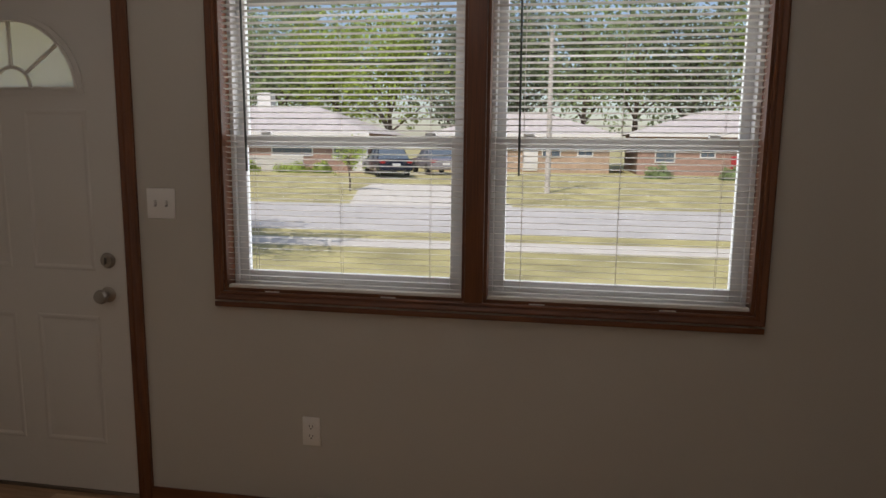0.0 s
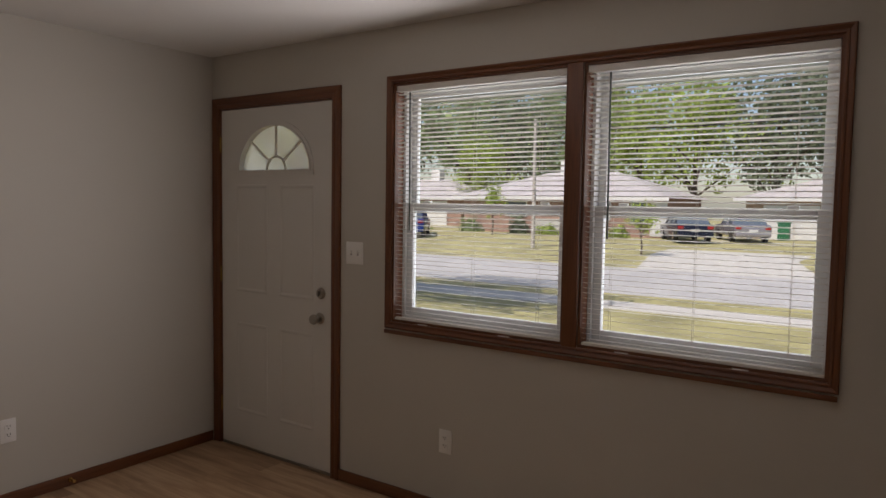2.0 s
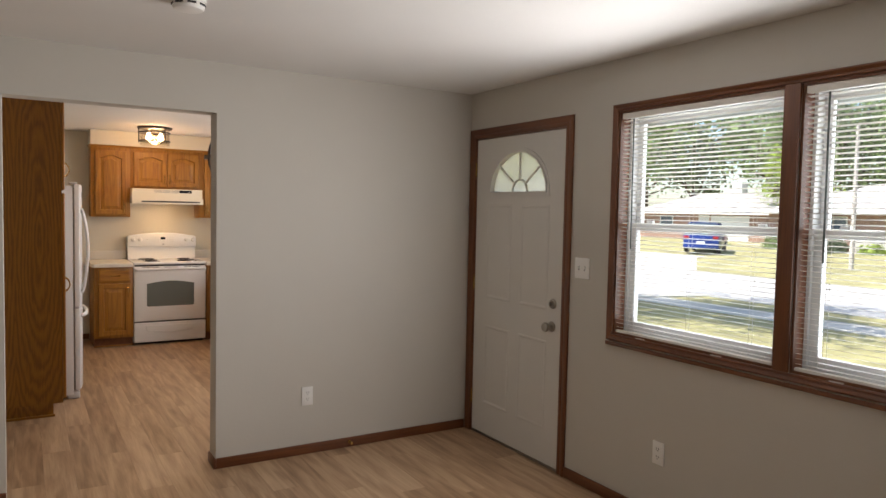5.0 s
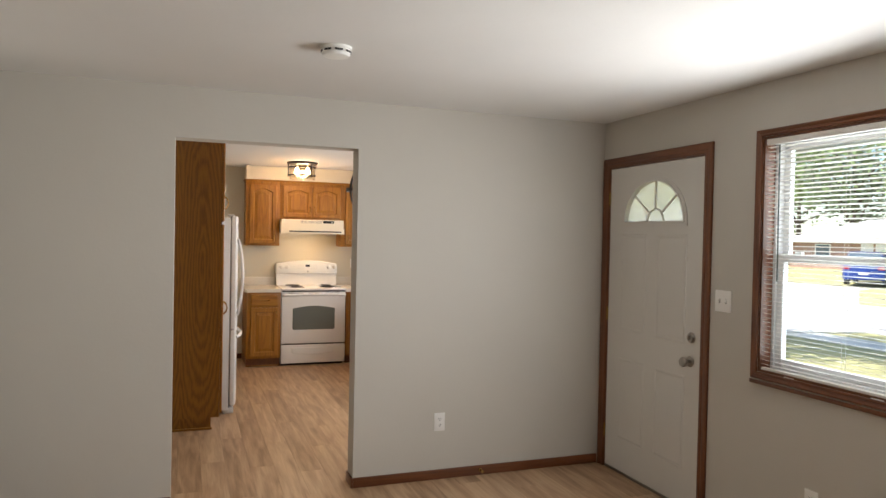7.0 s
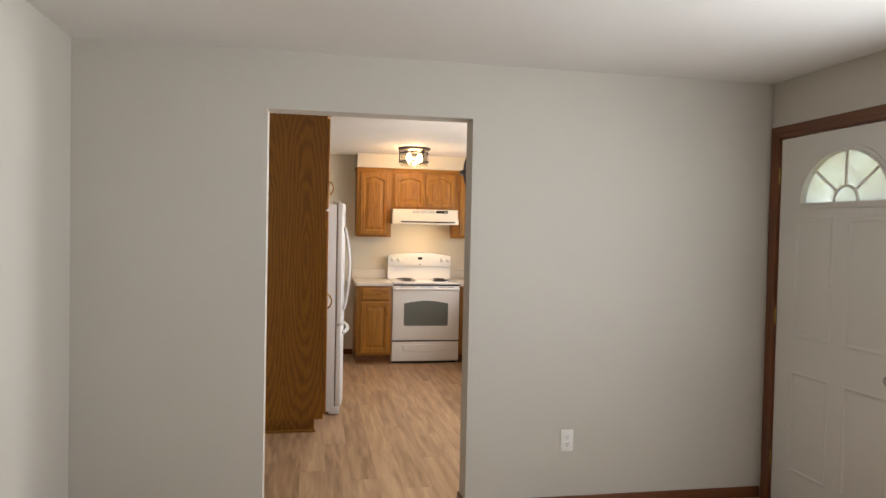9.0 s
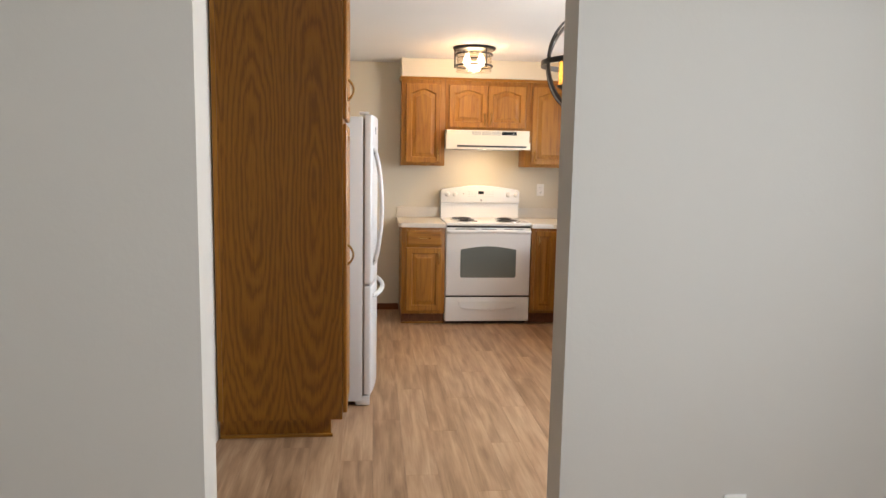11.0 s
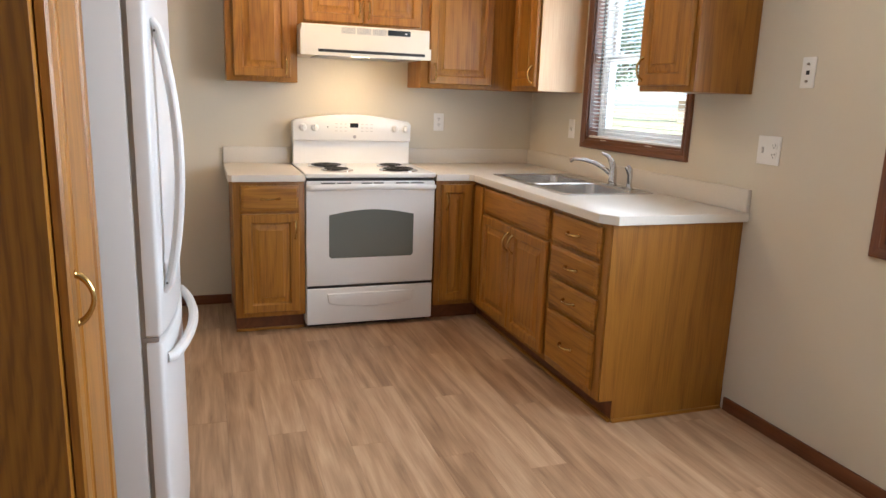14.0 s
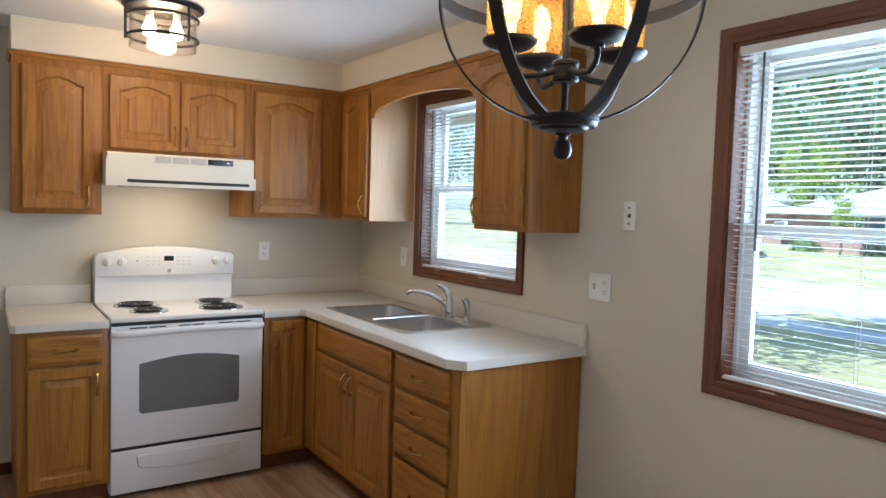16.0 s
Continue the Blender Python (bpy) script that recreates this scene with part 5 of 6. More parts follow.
def plate(name, m, w, h, label, kind):
    t = thing(name, m.translation, label, "wall plate")
    bm = bmesh.new()
    box(bm, -w / 2, w / 2, -h / 2, h / 2, 0.0002, 0.006, 0.0025)
    p = part("plate", bm, M_PLATE, t, m=m)
    if kind == "outlet":
        outs = [0]
    elif kind == "gfci":
        outs = [w / 4]
    else:
        outs = []
    for cx in outs:
        for cy in (-0.0195, 0.0195):
            o = part("socket", prism(bmesh.new(), rounded(cx - 0.017, cx + 0.017, cy - 0.0145, cy + 0.0145, 0.008), 0.006, 0.0085), M_PLATE, p, m=m)
            bm = bmesh.new()
            for sx_ in (-0.0065, 0.0065):
                box(bm, cx + sx_ - 0.0013, cx + sx_ + 0.0013, cy - 0.001, cy + 0.008, 0.0085, 0.0092)
            box(bm, cx - 0.0025, cx + 0.0025, cy - 0.0095, cy - 0.005, 0.0085, 0.0092)
            part("slots", bm, M_SLOT, o, m=m)
    if kind in ("switch2", "gfci", "switch1"):
        for cx in {"switch2": (-0.023, 0.023), "gfci": (-w / 4,), "switch1": (0,)}[kind]:
            part("toggle", box(bmesh.new(), cx - 0.0045, cx + 0.0045, -0.004, 0.011, 0.006, 0.017, 0.0015), M_PLATE, p, m=m)
            part("toggle_slot", box(bmesh.new(), cx - 0.0055, cx + 0.0055, -0.012, 0.012, 0.006, 0.0065), M_GREYV, p, m=m)
    if kind == "phone":
        part("jack", box(bmesh.new(), -0.008, 0.008, -0.008, 0.008, 0.006, 0.007), M_SLOT, p, m=m)
        for cy in (-0.032, 0.032):
            part("stud", lathe(bmesh.new(), [(0, 0.012), (0.005, 0.012), (0.005, 0.006)], m @ Matrix.Translation((0, cy, 0)), 12), M_NICKEL, p)
    return t


pe, ww = facing((PART_E, 0, 0), "+x"), facing((WEST, 0, 0), "+x")
T = Matrix.Translation
plate("wall_outlet", north @ T((-0.852, 0.357, 0)), 0.072, 0.116, "white duplex outlet on the greige wall", "outlet")
plate("wall_outlet", pe @ T((1.475, 0.366, 0)), 0.072, 0.116, "white duplex outlet on the partition wall", "outlet")
plate("wall_outlet", ww @ T((1.97, 1.184, 0)), 0.072, 0.116, "white duplex outlet above the worktop", "outlet")
plate("wall_outlet", north @ T((-4.165, 0.335, 0)), 0.072, 0.116, "white duplex outlet below the dining window", "outlet")
plate("light_switch", north @ T((-1.442, 1.232, 0)), 0.117, 0.117, "white double toggle light switch beside the door", "switch2")
plate("outlet_switch_plate", north @ T((-5.098, 1.178, 0)), 0.122, 0.117, "white switch and outlet plate above the worktop", "gfci")
plate("phone_jack_plate", north @ T((-4.953, 1.485, 0)), 0.064, 0.117, "white telephone wall plate with dark jack", "phone")
plate("light_switch", north @ T((-6.74, 1.182, 0)), 0.072, 0.117, "white single switch in the kitchen corner", "switch1")

SX, SY, SZ = -1.457, 0.54, CEIL - 0.0042
sd = thing("smoke_detector", (SX, SY, SZ), "round white smoke detector on the ceiling", "smoke detector")
sm = Matrix.Translation((SX, SY, SZ))
part("base", lathe(bmesh.new(), [(0, 0), (0.068, 0), (0.068, -0.010), (0, -0.010)], sm, 36), M_PLATE, sd)
part("cover", lathe(bmesh.new(), [(0.062, -0.0105), (0.062, -0.030), (0.055, -0.040), (0.03, -0.044), (0, -0.045)], sm, 36), M_PLATE, sd)
for k in range(8):
    a = 2 * math.pi * k / 8
    part("vent_slot", bx(-0.017, 0.017, 0.0615, 0.0635, -0.026, -0.018), M_SLOT, sd, m=sm @ Matrix.Rotation(a, 4, "Z"))

VX0, VX1 = -0.83, -0.45
vt = thing("floor_register", ((VX0 + VX1) / 2, NORTH - 0.07, 0), "cream metal baseboard register with louvres", "air vent")
part("housing", prism(bmesh.new(), [(0, 0), (0.075, 0), (0.075, 0.012), (0.02, 0.085), (0, 0.09)], 0, VX1 - VX0), M_VENT, vt, m=Matrix.Translation((VX0, NORTH - 0.0135, 0)) @ Matrix(((0, 0, 1, 0), (-1, 0, 0, 0), (0, 1, 0, 0), (0, 0, 0, 1))))
for k in range(18):
    x = VX0 + 0.02 + k * (VX1 - VX0 - 0.04) / 17
    part("louvre", bx(x - 0.002, x + 0.002, -0.03, 0.03, 0.0, 0.004), M_SLOT, vt, m=Matrix.Translation((0, NORTH - 0.063, 0.05)) @ Matrix.Rotation(radians(53), 4, "X"))


# ---- outside: own eave, ground, road, houses, cars, poles, trees ----
M_GRASS = material("dry_lawn", (0.34, 0.31, 0.145), 0.95, var=0.3, scale=0.9, bump=0.6, bump_scale=30)
M_ROAD = material("pale_concrete_road", (0.44, 0.43, 0.42), 0.85, var=0.1, scale=0.8, bump=0.2, bump_scale=20)
M_WALK = material("pale_concrete_walk", (0.52, 0.50, 0.46), 0.85, var=0.08, scale=1.5, bump=0.2, bump_scale=25)
M_BRICK = material("pink_brown_brick", (0.34, 0.215, 0.165), 0.9, var=0.22, scale=3.5, bump=0.3, bump_scale=12)
M_TAN = material("tan_brick", (0.42, 0.30, 0.21), 0.9, var=0.2, scale=3.5, bump=0.3, bump_scale=12)
M_ROOF = material("pale_grey_shingles", (0.46, 0.43, 0.43), 0.9, var=0.14, scale=2.5, bump=0.4, bump_scale=9)
M_SIDING = material("white_siding", (0.70, 0.69, 0.67), 0.6, var=0.05, scale=2)
M_FARGLASS = material("far_window_glass", (0.10, 0.13, 0.16), 0.08)
M_BARK = material("grey_bark", (0.12, 0.09, 0.065), 0.95, var=0.3, scale=8, bump=0.8, bump_scale=25)
M_POLE = material("weathered_pole", (0.48, 0.44, 0.40), 0.9, var=0.2, scale=5)
M_TYRE = material("tyre_rubber", (0.02, 0.02, 0.02), 0.8)
M_RED = material("red_paint", (0.35, 0.03, 0.03), 0.4)
M_TAIL = material("tail_lamp_red", (0.4, 0.02, 0.02), 0.2)
M_GREEN = material("green_plastic", (0.02, 0.16, 0.07), 0.5)


def leaves(name, tone):
    m = bpy.data.materials.new(name)
    m.use_nodes = True
    nt = m.node_tree
    b = nt.nodes["Principled BSDF"]
    b.inputs["Roughness"].default_value = 0.6
    g = nt.nodes.new("ShaderNodeNewGeometry")
    r = ramp(nt, [(0.0, tuple(c * 0.55 for c in tone)), (0.6, tone), (1.0, tuple(min(1, c * 1.7) for c in tone))])
    nt.links.new(g.outputs["Random Per Island"], r.inputs["Fac"])
    nt.links.new(r.outputs["Color"], b.inputs["Base Color"])
    t = nt.nodes.new("ShaderNodeBsdfTranslucent")
    nt.links.new(r.outputs["Color"], t.inputs["Color"])
    mix = nt.nodes.new("ShaderNodeMixShader")
    mix.inputs[0].default_value = 0.65
    nt.links.new(b.outputs[0], mix.inputs[1])
    nt.links.new(t.outputs[0], mix.inputs[2])
    nt.links.new(mix.outputs[0], nt.nodes["Material Output"].inputs["Surface"])
    return m


M_LEAF = {"bright": leaves("bright_leaves", (0.40, 0.50, 0.12)), "mid": leaves("green_leaves", (0.32, 0.41, 0.19)), "dark": leaves("dark_leaves", (0.22, 0.265, 0.165))}


def ground_z(y):
    if y < 14:
        return -0.45 - 0.30 * max(0.0, min(1.0, (y - 3) / 11))
    if y < 25:
        return -0.75
    return -0.75 + 0.45 * min(1.0, (y - 25) / 13)


bm = bmesh.new()
ys = [-600, -60, -8, 2.83, 3.5, 5, 8, 11, 14, 17, 21, 25, 28, 31, 34, 38, 45, 60, 120, 600]
xs = [-600, -120, -60, -30, -10, 10, 30, 120, 600]
grid = [[bm.verts.new((x, y, ground_z(y))) for x in xs] for y in ys]
for a, b in zip(grid, grid[1:]):
    for k in range(len(xs) - 1):
        bm.faces.new((a[k], a[k + 1], b[k + 1], b[k]))
single("ground", bm, M_GRASS, "dry yellow-green lawn reaching past the road", "lawn", "structure")


def strip(name, pts, mat, label, lift=0.02, cat="road"):
    """A paved strip laid on the ground between two edges given as (x, y) pairs."""
    bm = bmesh.new()
    rows = [(bm.verts.new((a[0], a[1], ground_z(a[1]) + lift)), bm.verts.new((b[0], b[1], ground_z(b[1]) + lift))) for a, b in pts]
    for r, s in zip(rows, rows[1:]):
        bm.faces.new((r[0], r[1], s[1], s[0]))
    ex = bmesh.ops.extrude_face_region(bm, geom=list(bm.faces))
    bmesh.ops.translate(bm, verts=[g for g in ex["geom"] if isinstance(g, bmesh.types.BMVert)], vec=(0, 0, -0.12))
    single(name, bm, mat, label, cat, "structure")


strip("road", [((-150, 17.0), (-150, 24.5)), ((-10, 16.9), (-10, 24.5)), ((10, 17.6), (10, 24.9)), ((150, 20), (150, 27))], M_ROAD, "pale concrete residential road", 0.012)
strip("pavement", [((-150, 14.2), (-150, 15.4)), ((-10, 14.2), (-10, 15.4)), ((10, 14.9), (10, 16.1)), ((150, 17), (150, 18.2))], M_WALK, "pale concrete pavement along the lawn", 0.02, "pavement")
strip("driveway_1", [((-30.5, 24.4), (-18.0, 24.4)), ((-29, 30), (-22.5, 30)), ((-30, 44), (-24.8, 44))], M_WALK, "wide pale concrete driveway", 0.016, "driveway")
strip("driveway_2", [((-7.5, 24.4), (-1.5, 24.4)), ((-8.8, 30), (-3, 30)), ((-9, 39.5), (-2.5, 39.5))], M_WALK, "pale concrete driveway", 0.016, "driveway")
# added paving, widened so the view from the sink window turns bright
strip("pale_paving", [((-36.0, 5), (-13.2, 5)), ((-38.0, 17.1), (-11.6, 17.1))], M_WALK, "broad pale paving added to whiten the sink window's view", 0.016, "driveway")

# own eave over the front windows
ev = thing("roof_eave", (-2.5, 3.1, 2.12), "white ribbed soffit and fascia under the roof edge", "eave", kind="structure")
part("soffit_panel", bx(-9, 4.2, OUT + 0.002, 3.36, 2.165, 2.18), M_SIDING, ev)
bm = bmesh.new()
for k in range(66):
    box(bm, -9 + k * 0.2, -9 + k * 0.2 + 0.02, OUT + 0.004, 3.355, 2.158, 2.1645)
tagged(part("soffit_rib", bm, M_SIDING, ev), kind="stuff")
part("gutter", prism(bmesh.new(), [(0, 0.015), (0.02, 0), (0.08, 0), (0.1, 0.04), (0.1, 0.11), (0, 0.11)], 0, 13.2), M_SIDING, ev,
     m=Matrix.Translation((-9, 3.362, 2.105)) @ Matrix(((0, 0, 1, 0), (1, 0, 0, 0), (0, 1, 0, 0), (0, 0, 0, 1))))
part("roof_slab", prism(bmesh.new(), [(3.46, 2.22), (3.46, 2.26), (-6, 4.6), (-6, 4.5)], 0, 13.2), M_ROOF, ev,
     m=Matrix.Translation((-9, 0, 0)) @ Matrix(((0, 0, 1, 0), (1, 0, 0, 0), (0, 1, 0, 0), (0, 0, 0, 1))))


def far_window(h, x, y, z, w, hgt, panes=2):
    f = part("window", frame_ring(bmesh.new(), x, x + w, z, z + hgt, 0.07, y - 0.06, y + 0.02, 0.01), M_SIDING, h)
    for k in range(panes):
        a = x + 0.07 + (w - 0.14) * k / panes
        part("pane", bx(a + 0.02, a + (w - 0.14) / panes - 0.02, y - 0.03, y - 0.01, z + 0.07, z + hgt - 0.07), M_FARGLASS, f)


def house(label, x0, x1, y0, depth, wall_h, rise, mat, windows, doors=(), garage=None, chimney=None, over=0.6, hip=None, lower=None):
    gz = ground_z(y0) - 0.05
    h = thing("house", ((x0 + x1) / 2, y0, gz), label, "house", "houses across the road")
    ez = gz + wall_h
    part("wall", bx(x0, x1, y0, y0 + depth, gz - 0.3, ez), mat, h)
    if lower:
        part("stone_band", bx(lower[0], lower[1], y0 - 0.06, y0 - 0.002, gz - 0.1, gz + 1.0), M_WALK, h, "pale stone lower wall")
    hip = depth / 2 if hip is None else hip
    bm = bmesh.new()
    a, b, c, d = x0 - over, x1 + over, y0 - over, y0 + depth + over
    low = [bm.verts.new(p) for p in ((a, c, ez), (b, c, ez), (b, d, ez), (a, d, ez))]
    mid = (c + d) / 2
    r0, r1 = bm.verts.new((a + hip + over, mid, ez + rise)), bm.verts.new((b - hip - over, mid, ez + rise))
    for f in ((low[0], low[1], r1, r0), (low[1], low[2], r1), (low[2], low[3], r0, r1), (low[3], low[0], r0), tuple(reversed(low))):
        bm.faces.new(f)
    rf = part("roof", bm, M_ROOF, h, "pale grey shingle roof", smooth=0)
    part("fascia", bx(a, b, c - 0.03, c - 0.001, ez - 0.16, ez + 0.03), M_SIDING, h)
    for x, z, w, hh, n in windows:
        far_window(h, x, y0, gz + z, w, hh, n)
    for x, w in doors:
        part("door", bx(x, x + w, y0 - 0.05, y0 - 0.003, gz + 0.15, gz + 2.1, bevel=0.01), M_SIDING, h)
    if garage:
        g = part("garage_door", bx(garage[0], garage[1], y0 - 0.05, y0 - 0.003, gz, gz + 2.05), M_SIDING, h, "white garage door")
        for k in range(3):
            part("garage_panel_joint", bx(garage[0], garage[1], y0 - 0.055, y0 - 0.051, gz + 0.5 * (k + 1), gz + 0.5 * (k + 1) + 0.03), M_WALK, g)
    if chimney:
        part("chimney", bx(chimney - 0.45, chimney + 0.45, mid - 0.4, mid + 0.4, ez + rise - 0.5, ez + rise + 0.85), M_SIDING, rf)
    return h


house("long low pink-brick house with pale hipped roof and chimney", -24.8, -11.4, 39.5, 8.5, 2.35, 1.75, M_BRICK,
      [(-21.6, 1.1, 1.6, 1.0, 2), (-17.0, 1.0, 2.6, 1.15, 4), (-13.2, 0.9, 1.0, 1.3, 2)], [(-12.0, 0.95)], None, -19.1, lower=(-19.5, -15.0))
house("brick house with white garage door and hipped roof", -8.0, 3.0, 45, 9, 2.45, 1.6, M_TAN, [(-1.2, 1.0, 1.2, 1.1, 2), (1.0, 1.1, 1.0, 1.0, 2)], [(-2.4, 0.95)], (-7.0, -4.0), None)
house("brown brick house with small shuttered windows", 4.6, 18.5, 44, 9, 2.5, 1.6, M_BRICK, [(5.6, 0.8, 1.2, 1.4, 2), (8.2, 1.1, 0.9, 0.9, 2), (12.4, 1.1, 0.9, 0.9, 2), (15.6, 1.1, 1.2, 1.0, 2)], [(10.4, 0.95)], None, None)
house("distant pale house with white hipped roof behind the driveway", -42.5, -30.0, 47, 8, 2.3, 1.7, M_BRICK, [(-40, 1.0, 1.4, 1.0, 2)], [(-36.0, 1.0)], (-34.8, -31.4), -35.2)
house("brick house at the end of the row", 22, 34, 46, 9, 2.5, 1.6, M_TAN, [(24, 1.0, 1.6, 1.1, 2), (29, 1.0, 1.2, 1.0, 2)], [(27, 0.95)], None, None)
house("brick house far along the road", -60, -47, 44, 9, 2.5, 1.6, M_TAN, [(-57, 1.0, 1.6, 1.1, 2), (-52, 1.0, 1.2, 1.0, 2)], [(-54, 0.95)], None, None)


def car(label, at, yaw, paint, length=4.6, width=1.82, height=1.45, suv=False):
    """A parked car: shaped body, glasshouse, wheels with rims, lamps."""
    m = Matrix.Translation((at[0], at[1], ground_z(at[1]) + 0.02)) @ Matrix.Rotation(radians(yaw), 4, "Z")
    c = thing("parked_car", m.translation, label, "car")
    l, w, h = length / 2, width / 2, height
    belt = h * (0.60 if suv else 0.62)
    side = [(-l, 0.35), (-l + 0.05, 0.28), (l - 0.05, 0.28), (l, 0.4), (l - 0.02, belt - 0.16), (l - 0.3, belt - 0.06), (l * 0.42, belt), (-l + (0.05 if suv else 0.12), belt + 0.02), (-l - 0.0, belt - 0.12)]
    bm = prism(bmesh.new(), side, -w, w)
    bm.transform(Matrix.Rotation(radians(90), 4, "X"))
    bm.normal_update()
    bmesh.ops.bevel(bm, geom=[e for e in bm.edges if e.calc_face_angle(0) > 0.5], offset=0.06, segments=3, affect="EDGES", profile=0.5)
    part("body", bm, paint, c, m=m)
    back, front = (-l + 0.06, l * 0.45) if suv else (-l * 0.78, l * 0.45)
    bm = bmesh.new()
    lowr = [bm.verts.new(p) for p in ((back, -w + 0.06, belt - 0.02), (front, -w + 0.06, belt - 0.02), (front, w - 0.06, belt - 0.02), (back, w - 0.06, belt - 0.02))]
    tb, tf = back + (0.28 if suv else 0.65), front - 0.75
    top = [bm.verts.new(p) for p in ((tb, -w + 0.24, h - 0.03), (tf, -w + 0.24, h - 0.03), (tf, w - 0.24, h - 0.03), (tb, w - 0.24, h - 0.03))]
    for k in range(4):
        bm.faces.new((lowr[k], lowr[(k + 1) % 4], top[(k + 1) % 4], top[k]))
    bm.faces.new(top)
    bm.faces.new(list(reversed(lowr)))
    part("glasshouse", bm, M_FARGLASS, c, "dark tinted windows", m=m, smooth=0)
    part("roof", bx(tb - 0.02, tf + 0.02, -w + 0.22, w - 0.22, h - 0.045, h, bevel=0.02), paint, c, m=m)
    for px in (back + 0.1, (back + front) / 2, front - 0.12):
        for s in (-1, 1):
            tx = tb + (px - back) / (front - back) * (tf - tb)
            part("pillar", rod(bmesh.new(), (px, s * (w - 0.055), belt - 0.03), (tx, s * (w - 0.235), h - 0.03), 0.045, 6), paint, c, m=m)
    for x in (-l * 0.62, l * 0.62):
        for s in (-1, 1):
            t = part("wheel", rod(bmesh.new(), (x, s * (w - 0.2), 0.32), (x, s * (w + 0.015), 0.32), 0.32, 22), M_TYRE, c, m=m)
            part("rim", rod(bmesh.new(), (x, s * (w + 0.016), 0.32), (x, s * (w + 0.024), 0.32), 0.2, 16), M_STEEL, t, m=m)
    for s in (-1, 1):
        part("tail_lamp", bx(-l - 0.02, -l + 0.08, s * (w - 0.32), s * (w - 0.04), belt - 0.22, belt - 0.06, bevel=0.02), M_TAIL, c, m=m)
        part("headlight", bx(l - 0.1, l + 0.01, s * (w - 0.4), s * (w - 0.08), belt - 0.28, belt - 0.16, bevel=0.02), M_SIDING, c, m=m)
    part("bumper", bx(-l - 0.05, -l + 0.06, -w + 0.05, w - 0.05, 0.3, 0.5, bevel=0.03), paint, c, m=m)
    part("number_plate", bx(-l - 0.06, -l - 0.05, -0.22, 0.22, 0.55, 0.68), M_SIDING, c, m=m)
    return c


M_NAVY = material("dark_navy_car_paint", (0.012, 0.016, 0.035), 0.15, metal=0.3)
M_SILVER = material("silver_lilac_car_paint", (0.36, 0.34, 0.37), 0.2, metal=0.5)
M_BLUE = material("blue_car_paint", (0.025, 0.06, 0.26), 0.15, metal=0.3)
car("dark navy saloon car parked on the driveway", (-9.6, 38.0), 118, M_NAVY)
car("silver saloon car parked behind the dark one", (-7.3, 40.6), 116, M_SILVER)
car("blue sport utility car parked on the driveway", (-24.6, 33.4), 121, M_BLUE, 4.5, 1.85, 1.7, True)
b = thing("wheelie_bin", (-5.6, 43.5, ground_z(43.5)), "green wheeled refuse bin beside the garage", "bin")
bz = ground_z(43.5)
part("tub", bx(-5.9, -5.3, 43.2, 43.8, bz, bz + 0.95, bevel=0.03), M_GREEN, b)
part("lid", bx(-5.94, -5.26, 43.16, 43.84, bz + 0.955, bz + 1.03, bevel=0.02), M_GREEN, b)
mb = thing("porch_chair", (10.2, 43.2, ground_z(43)), "red metal porch chair before a brown house", "chair")
mz = ground_z(43)
part("seat", bx(9.9, 10.5, 43.0, 43.5, mz + 0.4, mz + 0.46, bevel=0.02), M_RED, mb)
part("backrest", bx(9.9, 10.5, 43.5, 43.56, mz + 0.46, mz + 1.2, bevel=0.02), M_RED, mb)
for ax in (9.93, 10.45):
    for ay in (43.03, 43.47):
        part("leg", rod(bmesh.new(), (ax, ay, mz), (ax, ay, mz + 0.41), 0.025, 6), M_RED, mb)


def pole(x, y, h, r, label, arm=True):
    z = ground_z(y)
    p = thing("utility_pole", (x, y, z), label, "pole", "utility poles")
    part("shaft", rod(bmesh.new(), (x, y, z - 0.1), (x, y, z + h), r, 12, r * 0.75), M_POLE, p)
    if arm:
        part("cross_arm", bx(x - 0.32, x + 0.32, y - 0.06, y + 0.06, z + h - 0.5, z + h - 0.38), M_POLE, p)
    return p


pole(-0.5, 30.0, 6.6, 0.12, "weathered wooden utility pole beside the road")
pole(-14.6, 30.0, 6.2, 0.10, "slender pale utility pole beside the road", False)
wires = thing("overhead_wires", (-7, 30, 5.5), "thin overhead wires between utility poles", "wires")
for dx in (-0.8, 0.8):
    pts = [(-0.5 + dx - 14.1 * i / 12, 30.0, 5.35 + 0.0 - 0.45 * math.sin(math.pi * i / 12)) for i in range(13)]
    part("wire", sweep(bmesh.new(), pts, 0.018, 5), M_TYRE, wires)
pts = [(-0.5 + 15.0 * i / 12, 30.0 - 12 * i / 12, 5.5 + 0.1 * i / 12 - 0.5 * math.sin(math.pi * i / 12)) for i in range(13)]
part("wire", sweep(bmesh.new(), pts, 0.018, 5), M_TYRE, wires)


